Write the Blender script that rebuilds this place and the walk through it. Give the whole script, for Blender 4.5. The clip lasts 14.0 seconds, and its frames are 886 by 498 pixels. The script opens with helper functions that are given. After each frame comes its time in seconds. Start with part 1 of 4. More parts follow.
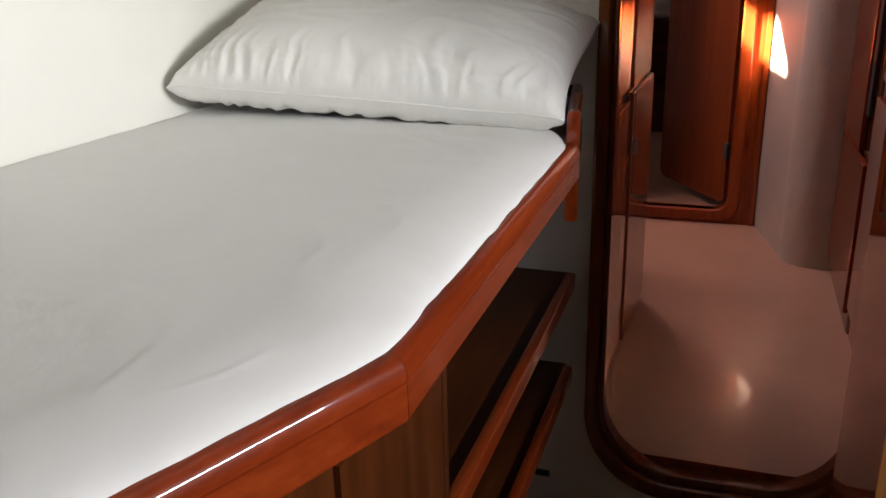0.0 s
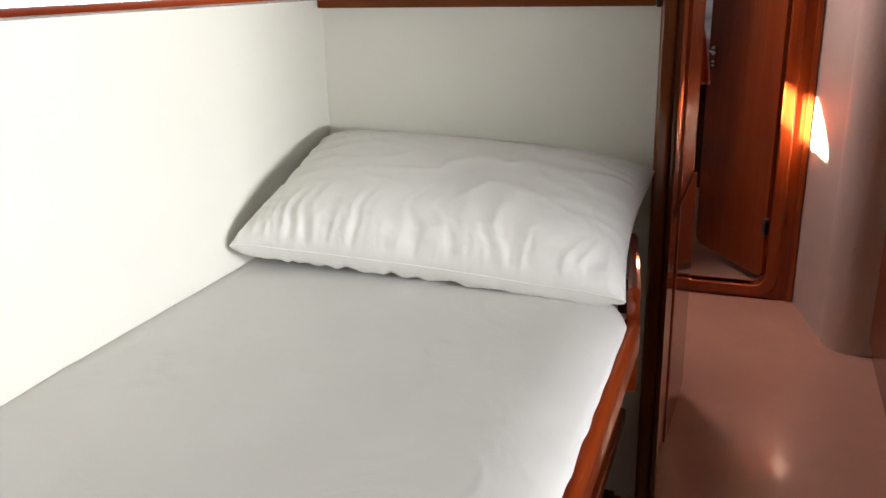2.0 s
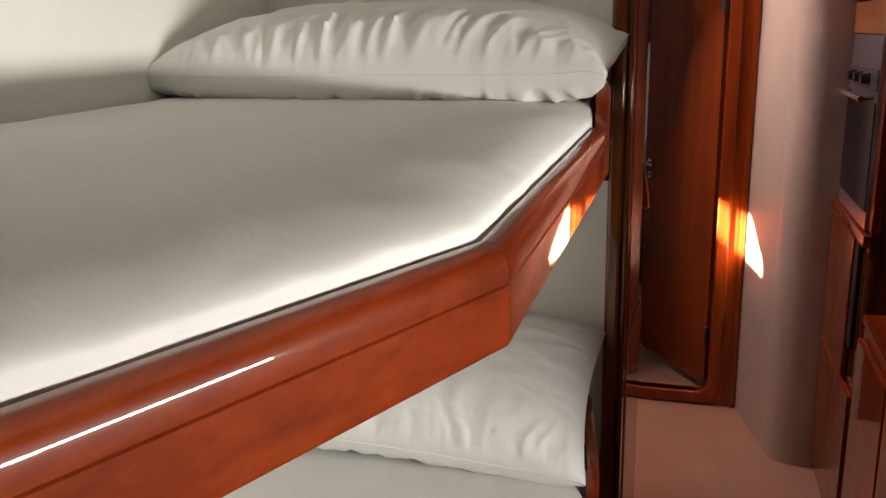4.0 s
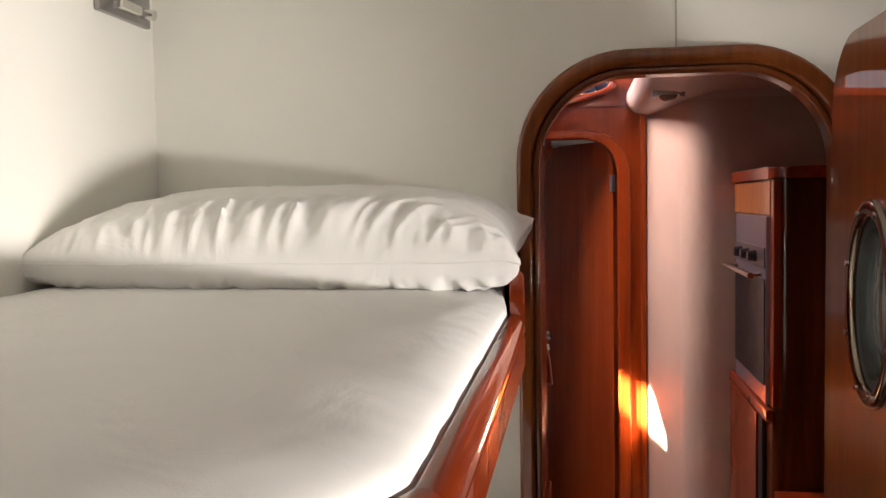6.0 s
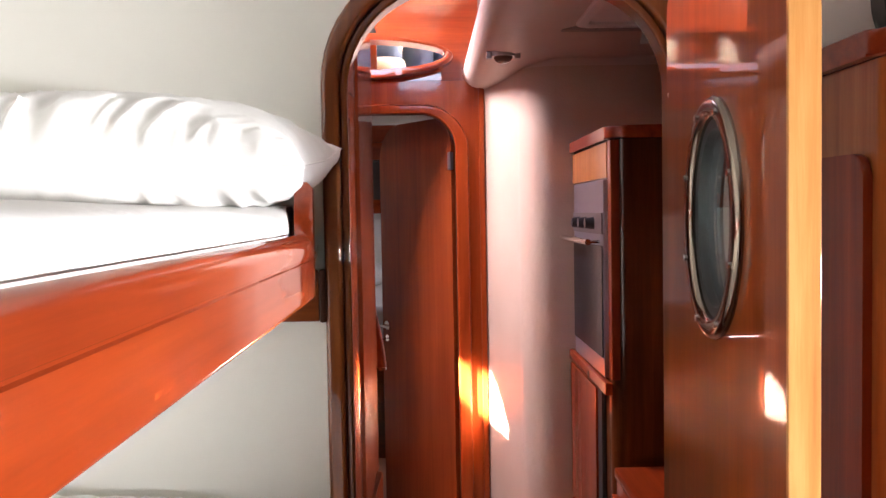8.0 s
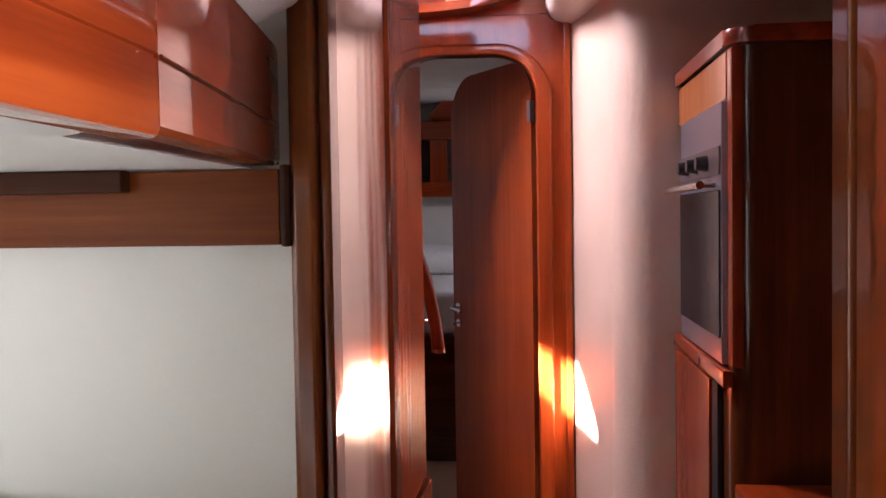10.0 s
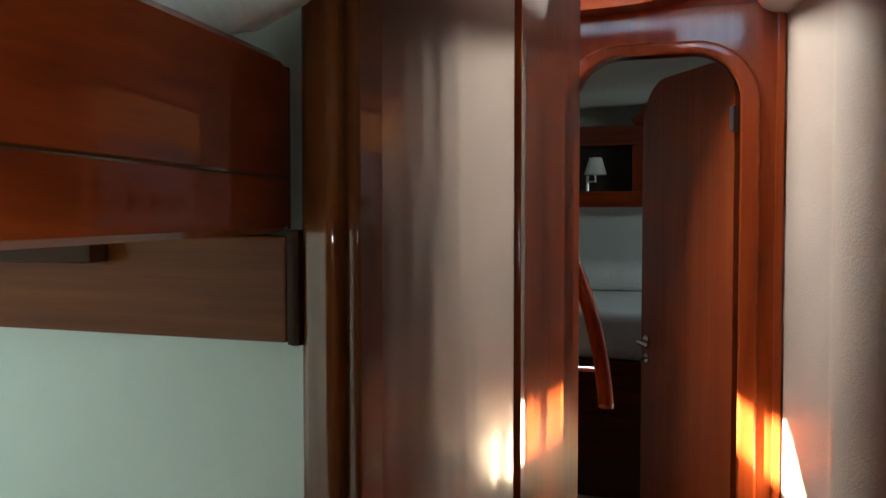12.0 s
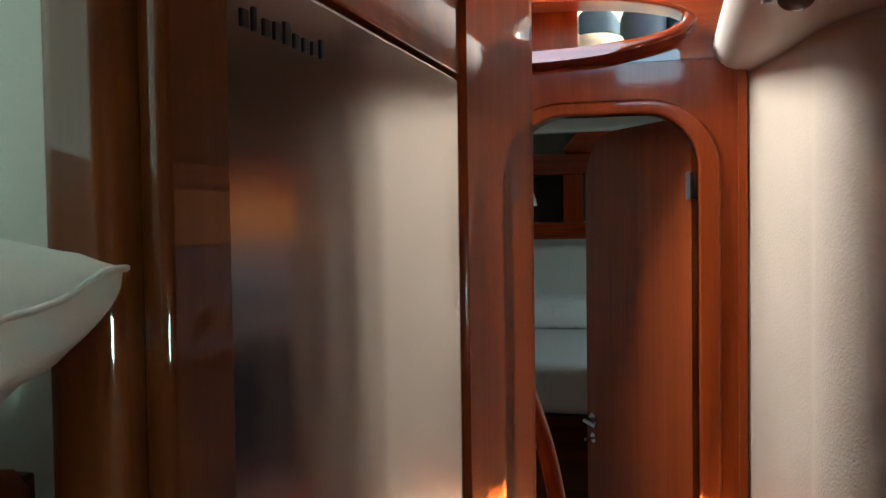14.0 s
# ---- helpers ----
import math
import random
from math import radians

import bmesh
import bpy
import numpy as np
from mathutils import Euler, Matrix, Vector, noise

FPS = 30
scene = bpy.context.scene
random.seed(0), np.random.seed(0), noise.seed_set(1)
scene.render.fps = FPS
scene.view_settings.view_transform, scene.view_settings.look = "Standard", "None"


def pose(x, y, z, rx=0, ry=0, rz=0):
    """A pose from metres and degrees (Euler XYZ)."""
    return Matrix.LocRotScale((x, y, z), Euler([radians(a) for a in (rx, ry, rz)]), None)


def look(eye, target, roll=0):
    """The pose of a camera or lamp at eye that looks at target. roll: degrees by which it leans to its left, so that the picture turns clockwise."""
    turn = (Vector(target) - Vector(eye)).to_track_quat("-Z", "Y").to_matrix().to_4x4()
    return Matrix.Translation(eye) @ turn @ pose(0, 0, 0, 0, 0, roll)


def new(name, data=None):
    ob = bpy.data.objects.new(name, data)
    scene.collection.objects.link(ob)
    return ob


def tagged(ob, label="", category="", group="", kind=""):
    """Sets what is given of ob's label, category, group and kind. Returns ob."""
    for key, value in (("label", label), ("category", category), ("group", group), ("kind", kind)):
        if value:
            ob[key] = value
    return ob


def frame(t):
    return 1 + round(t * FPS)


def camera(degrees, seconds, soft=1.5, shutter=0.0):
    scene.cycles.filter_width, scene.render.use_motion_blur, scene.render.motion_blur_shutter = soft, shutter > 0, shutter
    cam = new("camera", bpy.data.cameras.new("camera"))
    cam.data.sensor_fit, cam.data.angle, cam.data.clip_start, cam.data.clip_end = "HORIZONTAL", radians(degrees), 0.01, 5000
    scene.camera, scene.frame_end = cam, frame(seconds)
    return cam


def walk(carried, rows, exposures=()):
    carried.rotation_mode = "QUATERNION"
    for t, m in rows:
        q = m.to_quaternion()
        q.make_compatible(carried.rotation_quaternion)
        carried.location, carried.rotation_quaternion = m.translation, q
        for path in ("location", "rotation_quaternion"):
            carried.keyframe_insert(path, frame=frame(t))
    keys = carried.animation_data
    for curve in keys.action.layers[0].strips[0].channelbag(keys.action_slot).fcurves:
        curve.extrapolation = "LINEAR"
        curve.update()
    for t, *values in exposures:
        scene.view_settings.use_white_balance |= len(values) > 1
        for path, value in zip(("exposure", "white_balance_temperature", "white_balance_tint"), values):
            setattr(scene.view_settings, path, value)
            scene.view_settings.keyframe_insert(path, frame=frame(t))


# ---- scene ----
cam = camera(54.8, 14.0)
PATH = [
    (0, (-0.032, 0.094, 1.122), (-0.643, 1.878, 0.458), -1.4),
    (0.5, (-0.049, 0.116, 1.184), (-0.673, 1.896, 0.52), -1.3),
    (1, (-0.07, 0.125, 1.264), (-0.711, 1.899, 0.6), -1.4),
    (1.5, (-0.083, 0.139, 1.328), (-0.739, 1.908, 0.665), -1.3),
    (2, (-0.11, 0.141, 1.381), (-0.771, 1.917, 0.739), -1.5),
    (2.5, (-0.122, 0.15, 1.436), (-0.745, 1.949, 0.823), -1.4),
    (5, (-0.18, 0.165, 1.628), (-0.671, 2.072, 1.279), -1.0),
    (5.5, (-0.197, 0.183, 1.638), (-0.63, 2.121, 1.399), -0.9),
    (6, (-0.187, 0.239, 1.597), (-0.491, 2.212, 1.484), -1.0),
    (6.5, (-0.151, 0.287, 1.546), (-0.298, 2.28, 1.463), -1.0),
    (7, (-0.14, 0.318, 1.527), (-0.102, 2.316, 1.44), -1.0),
    (9.5, (-0.078, 0.834, 1.335), (-0.073, 2.832, 1.251), -1.1),
    (10, (-0.05, 0.956, 1.316), (-0.245, 2.945, 1.241), -0.9),
    (10.5, (-0.016, 1.025, 1.305), (-0.367, 2.993, 1.231), -0.6),
    (11, (0.008, 1.124, 1.299), (-0.52, 3.052, 1.226), -0.3),
    (11.5, (0.025, 1.183, 1.318), (-0.62, 3.075, 1.248), -0.1),
    (12, (0.014, 1.267, 1.38), (-0.663, 3.147, 1.309), -0.0),
    (12.5, (-0.006, 1.321, 1.433), (-0.658, 3.211, 1.366), -0.2),
    (13, (-0.04, 1.397, 1.481), (-0.656, 3.299, 1.415), -0.3),
    (13.5, (-0.06, 1.473, 1.531), (-0.62, 3.392, 1.467), -0.5),
    (14, (-0.088, 1.568, 1.575), (-0.597, 3.501, 1.511), -0.8),
]
EXPOSURES = [
    (0.0, 5.36, 6750, 29),
    (0.5, 5.56, 6750, 29),
    (1.5, 5.64, 6750, 29),
    (2.0, 5.57, 6750, 29),
    (2.5, 5.33, 6750, 31),
    (4.0, 5.25, 7300, 30),
    (5.0, 5.22, 7750, 33),
    (5.6, 5.48, 7600, 33),
    (6.5, 6.32, 7100, 34),
    (7.2, 6.68, 6800, 33),
    (9.5, 6.62, 6500, 36),
    (10.5, 6.18, 6250, 28),
    (11.0, 6.00, 6100, 12),
    (11.5, 5.62, 6150, 8),
    (12.0, 5.62, 5800, -5),
    (12.5, 5.72, 5500, -8),
    (13.0, 5.70, 5550, -9),
    (14.0, 5.85, 5700, -10),
]
walk(cam, [(t, look(eye, target, roll)) for t, eye, target, roll in PATH], EXPOSURES)

# ---------------------------------------------------------------- world, sun and large lights
world = bpy.data.worlds.new("World")
scene.world = world
world.use_nodes = True
wn = world.node_tree
sky = wn.nodes.new("ShaderNodeTexSky")
sky.sky_type, sky.sun_disc = "NISHITA", False
SUN_WAY = Vector((0.72, 0.32, -0.62)).normalized()      # the way the sunlight travels
sky.sun_elevation = math.asin(-SUN_WAY.z)
sky.sun_rotation = math.atan2(-SUN_WAY.x, -SUN_WAY.y)
wn.nodes["Background"].inputs["Strength"].default_value = 0.03
wn.links.new(sky.outputs["Color"], wn.nodes["Background"].inputs["Color"])


def lamp(name, kind, energy, colour, m, **settings):
    data = bpy.data.lights.new(name, kind)
    data.energy, data.color = energy, colour
    if kind == "AREA":
        data.shape, data.size, data.size_y = "RECTANGLE", settings["size"], settings["size_y"]
        data.spread = radians(settings["spread"] if "spread" in settings else 180)
    else:
        data.angle = radians(0.9)
    ob = new(name, data)
    ob.matrix_world = m
    return tagged(ob, kind="structure")


lamp("sun", "SUN", 5.0, (1.0, 0.86, 0.68), Matrix.Translation((-3, 0, 6)) @ SUN_WAY.to_track_quat("-Z", "Y").to_matrix().to_4x4())
lamp("cabin_window_light", "AREA", 0.37, (0.86, 1.0, 0.94), look((1.415, 0.51, 1.28), (-0.60, 0.98, 1.265)), size=1.04, size_y=0.11, spread=92)
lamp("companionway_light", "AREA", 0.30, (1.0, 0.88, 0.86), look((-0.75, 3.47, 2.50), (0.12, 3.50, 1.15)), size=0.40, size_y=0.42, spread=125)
# added fill for the far cabin, no known source behind it
lamp("far_cabin_fill", "AREA", 0.06, (0.95, 1.0, 0.96), look((0.70, 5.5, 1.75), (-0.6, 6.3, 0.9)), size=0.35, size_y=0.22)

# ---------------------------------------------------------------- materials


def material(name):
    m = bpy.data.materials.new(name)
    m.use_nodes = True
    nt = m.node_tree
    return m, nt, nt.nodes["Principled BSDF"]


def node(nt, kind, **kw):
    n = nt.nodes.new(kind)
    for k, v in kw.items():
        n.inputs[k].default_value = v
    return n


def ramp(nt, fac, stops):
    r = nt.nodes.new("ShaderNodeValToRGB")
    while len(r.color_ramp.elements) < len(stops):
        r.color_ramp.elements.new(0.5)
    for e, (p, c) in zip(r.color_ramp.elements, stops):
        e.position, e.color = p, (*c, 1)
    nt.links.new(fac, r.inputs["Fac"])
    return r


def coords(nt, scale, rot=(0, 0, 0)):
    tc = nt.nodes.new("ShaderNodeTexCoord")
    mp = nt.nodes.new("ShaderNodeMapping")
    mp.inputs["Scale"].default_value = scale
    mp.inputs["Rotation"].default_value = rot
    nt.links.new(tc.outputs["Object"], mp.inputs["Vector"])
    return mp.outputs["Vector"]


def bump(nt, bs, height, strength, dist):
    b = node(nt, "ShaderNodeBump", Strength=strength, Distance=dist)
    nt.links.new(height, b.inputs["Height"])
    nt.links.new(b.outputs["Normal"], bs.inputs["Normal"])
    return b


def wood(name, axis, dark, mid, light, coat=1.0, rough=0.34, coat_rough=0.014):
    """Varnished wood with its grain along an axis."""
    m, nt, bs = material(name)
    long, fine = 1.1, 38.0
    s = {"x": (long, fine, fine), "y": (fine, long, fine), "z": (fine, fine, long)}[axis]
    grain = node(nt, "ShaderNodeTexNoise", Scale=1.0, Detail=8.0, Roughness=0.62, Distortion=0.35)
    nt.links.new(coords(nt, s), grain.inputs["Vector"])
    s2 = tuple(v * (0.16 if v > 5 else 0.9) for v in s)
    broad = node(nt, "ShaderNodeTexNoise", Scale=1.0, Detail=3.0, Roughness=0.5, Distortion=1.6)
    nt.links.new(coords(nt, s2), broad.inputs["Vector"])
    s3 = tuple(v * (4.5 if v > 5 else 9.0) for v in s)
    pores = node(nt, "ShaderNodeTexNoise", Scale=1.0, Detail=4.0, Roughness=0.7)
    nt.links.new(coords(nt, s3), pores.inputs["Vector"])
    mix = nt.nodes.new("ShaderNodeMath")
    mix.operation = "ADD"
    half = nt.nodes.new("ShaderNodeMath")
    half.operation = "MULTIPLY_ADD"
    half.inputs[1].default_value = 0.45
    nt.links.new(grain.outputs["Fac"], half.inputs[0])
    mul = nt.nodes.new("ShaderNodeMath")
    mul.operation = "MULTIPLY"
    mul.inputs[1].default_value = 0.40
    nt.links.new(broad.outputs["Fac"], mul.inputs[0])
    nt.links.new(mul.outputs[0], half.inputs[2])
    mul2 = nt.nodes.new("ShaderNodeMath")
    mul2.operation = "MULTIPLY"
    mul2.inputs[1].default_value = 0.16
    nt.links.new(pores.outputs["Fac"], mul2.inputs[0])
    nt.links.new(half.outputs[0], mix.inputs[0])
    nt.links.new(mul2.outputs[0], mix.inputs[1])
    r = ramp(nt, mix.outputs[0], [(0.34, dark), (0.50, mid), (0.68, light)])
    kv = nt.nodes.new("ShaderNodeTexVoronoi")
    kv.inputs["Scale"].default_value = 1.0
    nt.links.new(coords(nt, {"x": (1.3, 5.0, 5.0), "y": (5.0, 1.3, 5.0), "z": (5.0, 5.0, 1.3)}[axis], (0.1, 0.07, 0.05)), kv.inputs["Vector"])
    kr = ramp(nt, kv.outputs["Distance"], [(0.015, (0.25, 0.22, 0.2)), (0.05, (0.8, 0.78, 0.76)), (0.10, (1, 1, 1))])
    km = nt.nodes.new("ShaderNodeMix")
    km.data_type, km.blend_type = "RGBA", "MULTIPLY"
    km.inputs["Factor"].default_value = 1.0
    nt.links.new(r.outputs["Color"], km.inputs["A"])
    nt.links.new(kr.outputs["Color"], km.inputs["B"])
    nt.links.new(km.outputs["Result"], bs.inputs["Base Color"])
    bs.inputs["Roughness"].default_value = rough
    bs.inputs["Specular IOR Level"].default_value = 0.12
    bs.inputs["Coat Weight"].default_value = coat
    bs.inputs["Coat Roughness"].default_value = coat_rough
    bs.inputs["Coat IOR"].default_value = 1.55
    bump(nt, bs, grain.outputs["Fac"], 0.10, 0.002)
    wave = node(nt, "ShaderNodeTexNoise", Scale=5.0, Detail=2.0)
    nt.links.new(coords(nt, (1, 1, 1)), wave.inputs["Vector"])
    cb = node(nt, "ShaderNodeBump", Strength=0.012, Distance=0.01)
    nt.links.new(wave.outputs["Fac"], cb.inputs["Height"])
    nt.links.new(cb.outputs["Normal"], bs.inputs["Coat Normal"])
    return m


CHERRY = ((0.105, 0.0115, 0.0022), (0.205, 0.0260, 0.0043), (0.305, 0.049, 0.0085))
wood_x = wood("cherry along x", "x", *CHERRY)
wood_y = wood("cherry along y", "y", *CHERRY)
wood_z = wood("cherry upright", "z", *CHERRY)
satin_z = wood("satin cherry upright", "z", (0.20, 0.030, 0.0055), (0.285, 0.047, 0.0083), (0.37, 0.074, 0.0140), coat=0.5, coat_rough=0.08)
leaf_z = wood("cherry door leaf", "z", (0.115, 0.0190, 0.0034), (0.190, 0.0370, 0.0064), (0.265, 0.062, 0.0115), coat_rough=0.012)
HONEY = ((0.21, 0.058, 0.012), (0.36, 0.120, 0.028), (0.50, 0.20, 0.055))
honey_z = wood("honey cherry upright", "z", *HONEY)
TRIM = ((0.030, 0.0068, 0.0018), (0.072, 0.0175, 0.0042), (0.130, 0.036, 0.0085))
trim_z = wood("dark cherry trim and shaded locker", "z", *TRIM, coat_rough=0.03)
trim_x = wood("dark cherry trim and shaded locker along x", "x", *TRIM, coat_rough=0.03)
matt_y = wood("dull dark cherry and shelf shade", "y", *TRIM, coat=0.15, rough=0.5, coat_rough=0.3)
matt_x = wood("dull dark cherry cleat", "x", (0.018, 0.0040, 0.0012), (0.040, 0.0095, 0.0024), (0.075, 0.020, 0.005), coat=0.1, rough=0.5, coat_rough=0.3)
trim_y = wood("dark cherry trim and shaded locker along y", "y", *TRIM, coat_rough=0.03)


GOLD = ((0.095, 0.0200, 0.0040), (0.185, 0.0450, 0.0085), (0.275, 0.080, 0.0165))
gold_z = wood("golden brown door moulding", "z", *GOLD, coat_rough=0.03)
rebate_z = wood("reddish brown door rebate", "z", (0.085, 0.0165, 0.0034), (0.150, 0.0340, 0.0068), (0.225, 0.060, 0.0125), coat_rough=0.02)
gold_x = wood("brown bearer", "x", (0.075, 0.0135, 0.0022), (0.165, 0.036, 0.0055), (0.26, 0.066, 0.011), coat=0.10, coat_rough=0.03)


def plain(name, colour, rough=0.5, metal=0.0, vary=0.08, scale=6.0, grit=0.0, grit_scale=300.0, coat=0.0, **more):
    """A painted, moulded or metal surface with soft unevenness and a fine relief."""
    m, nt, bs = material(name)
    n = node(nt, "ShaderNodeTexNoise", Scale=scale, Detail=5.0, Roughness=0.6)
    nt.links.new(coords(nt, (1, 1, 1)), n.inputs["Vector"])
    lo = tuple(max(0, c * (1 - vary)) for c in colour)
    hi = tuple(min(1, c * (1 + vary)) for c in colour)
    r = ramp(nt, n.outputs["Fac"], [(0.3, lo), (0.7, hi)])
    nt.links.new(r.outputs["Color"], bs.inputs["Base Color"])
    bs.inputs["Roughness"].default_value, bs.inputs["Metallic"].default_value = rough, metal
    bs.inputs["Coat Weight"].default_value = coat
    if grit:
        g = node(nt, "ShaderNodeTexNoise", Scale=grit_scale, Detail=3.0)
        nt.links.new(coords(nt, (1, 1, 1)), g.inputs["Vector"])
        bump(nt, bs, g.outputs["Fac"], grit, 0.001)
    for k, v in more.items():
        bs.inputs[k].default_value = v
    return m


wall_white = plain("cream wall lining", (0.80, 0.785, 0.72), 0.55, vary=0.025, scale=2.5, grit=0.25, grit_scale=500)
deck_white = plain("white deckhead", (0.80, 0.79, 0.75), 0.5, vary=0.02, grit=0.2)
floor_mat = plain("beige cabin sole", (0.36, 0.195, 0.125), 0.36, coat=0.10, vary=0.06, scale=5, grit=0.12, grit_scale=700)
black_seal_shade = plain("black seal and gap shade", (0.012, 0.011, 0.011), 0.6)
ring_metal = plain("dulled bronze chrome", (0.24, 0.19, 0.15), 0.14, 1.0, vary=0.06)
chrome = plain("chrome", (0.72, 0.70, 0.67), 0.16, 1.0, vary=0.04)
black_plastic = plain("black plastic", (0.015, 0.015, 0.017), 0.28)
black_cloth = plain("black speaker cloth", (0.012, 0.013, 0.016), 0.85, grit=0.6, grit_scale=900)
navy_cloth = plain("navy cushion cloth", (0.035, 0.05, 0.085), 0.8, vary=0.15, grit=0.4)
cream_cloth = plain("cream cushion cloth", (0.78, 0.70, 0.56), 0.8, vary=0.05, grit=0.3)
steel_trim = plain("oven steel", (0.36, 0.36, 0.43), 0.30, 0.9, vary=0.03)
lamp_white = plain("white lampshade", (0.82, 0.81, 0.76), 0.6)
oven_glass = plain("dark oven glass", (0.006, 0.006, 0.009), 0.05, **{"Specular IOR Level": 0.08})
white_plastic = plain("white plastic", (0.78, 0.78, 0.76), 0.35)
dark_void = plain("dark matt brown for hidden faces", (0.03, 0.014, 0.008), 0.6)
grey_metal = plain("grey cast metal", (0.35, 0.34, 0.33), 0.38, 0.85, vary=0.15)


def sheet(name, colour, fold):
    m, nt, bs = material(name)
    n = node(nt, "ShaderNodeTexNoise", Scale=4.0, Detail=4.0, Distortion=0.8)
    nt.links.new(coords(nt, (1, 1, 1)), n.inputs["Vector"])
    r = ramp(nt, n.outputs["Fac"], [(0.3, tuple(c * 0.96 for c in colour)), (0.7, colour)])
    nt.links.new(r.outputs["Color"], bs.inputs["Base Color"])
    bs.inputs["Roughness"].default_value = 0.85
    bs.inputs["Sheen Weight"].default_value = 0.15
    folds = node(nt, "ShaderNodeTexNoise", Scale=7.0, Detail=5.0, Roughness=0.5, Distortion=1.8)
    nt.links.new(coords(nt, (1.0, 0.7, 1.0)), folds.inputs["Vector"])
    weave = node(nt, "ShaderNodeTexNoise", Scale=650.0, Detail=2.0)
    nt.links.new(coords(nt, (1, 1, 1)), weave.inputs["Vector"])
    b1 = node(nt, "ShaderNodeBump", Strength=fold, Distance=0.02)
    nt.links.new(folds.outputs["Fac"], b1.inputs["Height"])
    b2 = node(nt, "ShaderNodeBump", Strength=0.12, Distance=0.001)
    nt.links.new(weave.outputs["Fac"], b2.inputs["Height"])
    nt.links.new(b1.outputs["Normal"], b2.inputs["Normal"])
    nt.links.new(b2.outputs["Normal"], bs.inputs["Normal"])
    return m


sheet_mat = sheet("grey-white bed sheet", (0.70, 0.685, 0.66), 0.16)
pillow_mat = sheet("white cotton pillowcase", (0.80, 0.79, 0.76), 0.18)

# grained vinyl of the curved bulkhead
vinyl, nt, bs = material("grained beige vinyl")
vor = nt.nodes.new("ShaderNodeTexVoronoi")
vor.feature = "SMOOTH_F1"
vor.inputs["Scale"].default_value = 240.0
nt.links.new(coords(nt, (1, 1, 0.8)), vor.inputs["Vector"])
soft = node(nt, "ShaderNodeTexNoise", Scale=3.0, Detail=4.0)
nt.links.new(coords(nt, (1, 1, 1)), soft.inputs["Vector"])
vr = ramp(nt, soft.outputs["Fac"], [(0.3, (0.50, 0.40, 0.31)), (0.7, (0.57, 0.465, 0.37))])
nt.links.new(vr.outputs["Color"], bs.inputs["Base Color"])
bs.inputs["Roughness"].default_value = 0.46
bump(nt, bs, vor.outputs["Distance"], 0.34, 0.002)

# brushed stainless steel, brushed up and down
steel, nt, bs = material("brushed stainless steel")
br = node(nt, "ShaderNodeTexNoise", Scale=1.0, Detail=4.0, Roughness=0.6)
nt.links.new(coords(nt, (1400, 1400, 4)), br.inputs["Vector"])
rr_ = ramp(nt, br.outputs["Fac"], [(0.3, (0.135, 0.135, 0.135)), (0.7, (0.165, 0.165, 0.165))])
nt.links.new(rr_.outputs["Color"], bs.inputs["Roughness"])
bs.inputs["Base Color"].default_value = (0.52, 0.49, 0.47, 1)
bs.inputs["Metallic"].default_value = 1.0
bs.inputs["Anisotropic"].default_value = 0.6
level = node(nt, "ShaderNodeCombineXYZ", X=0.0, Y=0.0, Z=1.0)
nt.links.new(level.outputs["Vector"], bs.inputs["Tangent"])
dent = node(nt, "ShaderNodeTexNoise", Scale=2.2, Detail=2.0)
nt.links.new(coords(nt, (3.0, 3.0, 0.6)), dent.inputs["Vector"])
b1 = node(nt, "ShaderNodeBump", Strength=0.11, Distance=0.02)
nt.links.new(dent.outputs["Fac"], b1.inputs["Height"])
b2 = node(nt, "ShaderNodeBump", Strength=0.004, Distance=0.0003)
nt.links.new(br.outputs["Fac"], b2.inputs["Height"])
nt.links.new(b1.outputs["Normal"], b2.inputs["Normal"])
nt.links.new(b2.outputs["Normal"], bs.inputs["Normal"])

glass, nt, bs = material("porthole glass")
bs.inputs["Transmission Weight"].default_value = 1.0
bs.inputs["Roughness"].default_value = 0.03
bs.inputs["Base Color"].default_value = (0.72, 0.80, 0.76, 1)

# ---------------------------------------------------------------- mesh helpers


def thing(name, at, label, category, group="", kind=""):
    ob = new(name)
    ob.empty_display_size = 0.05
    ob.location = at
    return tagged(ob, label, category, group, kind)


def mesh_of(name, bm, mat, angle=38):
    bmesh.ops.recalc_face_normals(bm, faces=bm.faces)
    me = bpy.data.meshes.new(name)
    for f in bm.faces:
        f.smooth = True
    bm.to_mesh(me)
    bm.free()
    me.set_sharp_from_angle(angle=radians(angle))
    for one in (mat if isinstance(mat, (list, tuple)) else [mat]):
        me.materials.append(one)
    return me


def chain_place(ob):
    m = Matrix.Translation(ob.location) if ob.type == "EMPTY" else ob.matrix_basis.copy()
    return m if ob.parent is None else chain_place(ob.parent) @ ob.matrix_parent_inverse @ m


def part(name, bm, mat, parent=None, label="", angle=38):
    ob = new(name, mesh_of(name, bm, mat, angle))
    if angle < 80:
        flat = ob.modifiers.new("true flats", "WEIGHTED_NORMAL")
        flat.keep_sharp, flat.mode, flat.weight = True, "FACE_AREA", 80
    if parent is not None:
        ob.parent = parent
        ob.matrix_parent_inverse = chain_place(parent).inverted()
    if label:
        ob["label"] = label
    return ob


def structure(name, bm, mat, label, angle=38):
    return tagged(part(name, bm, mat, None, "", angle), label, name.rstrip("_0123456789").replace("_", " "), "", "structure")


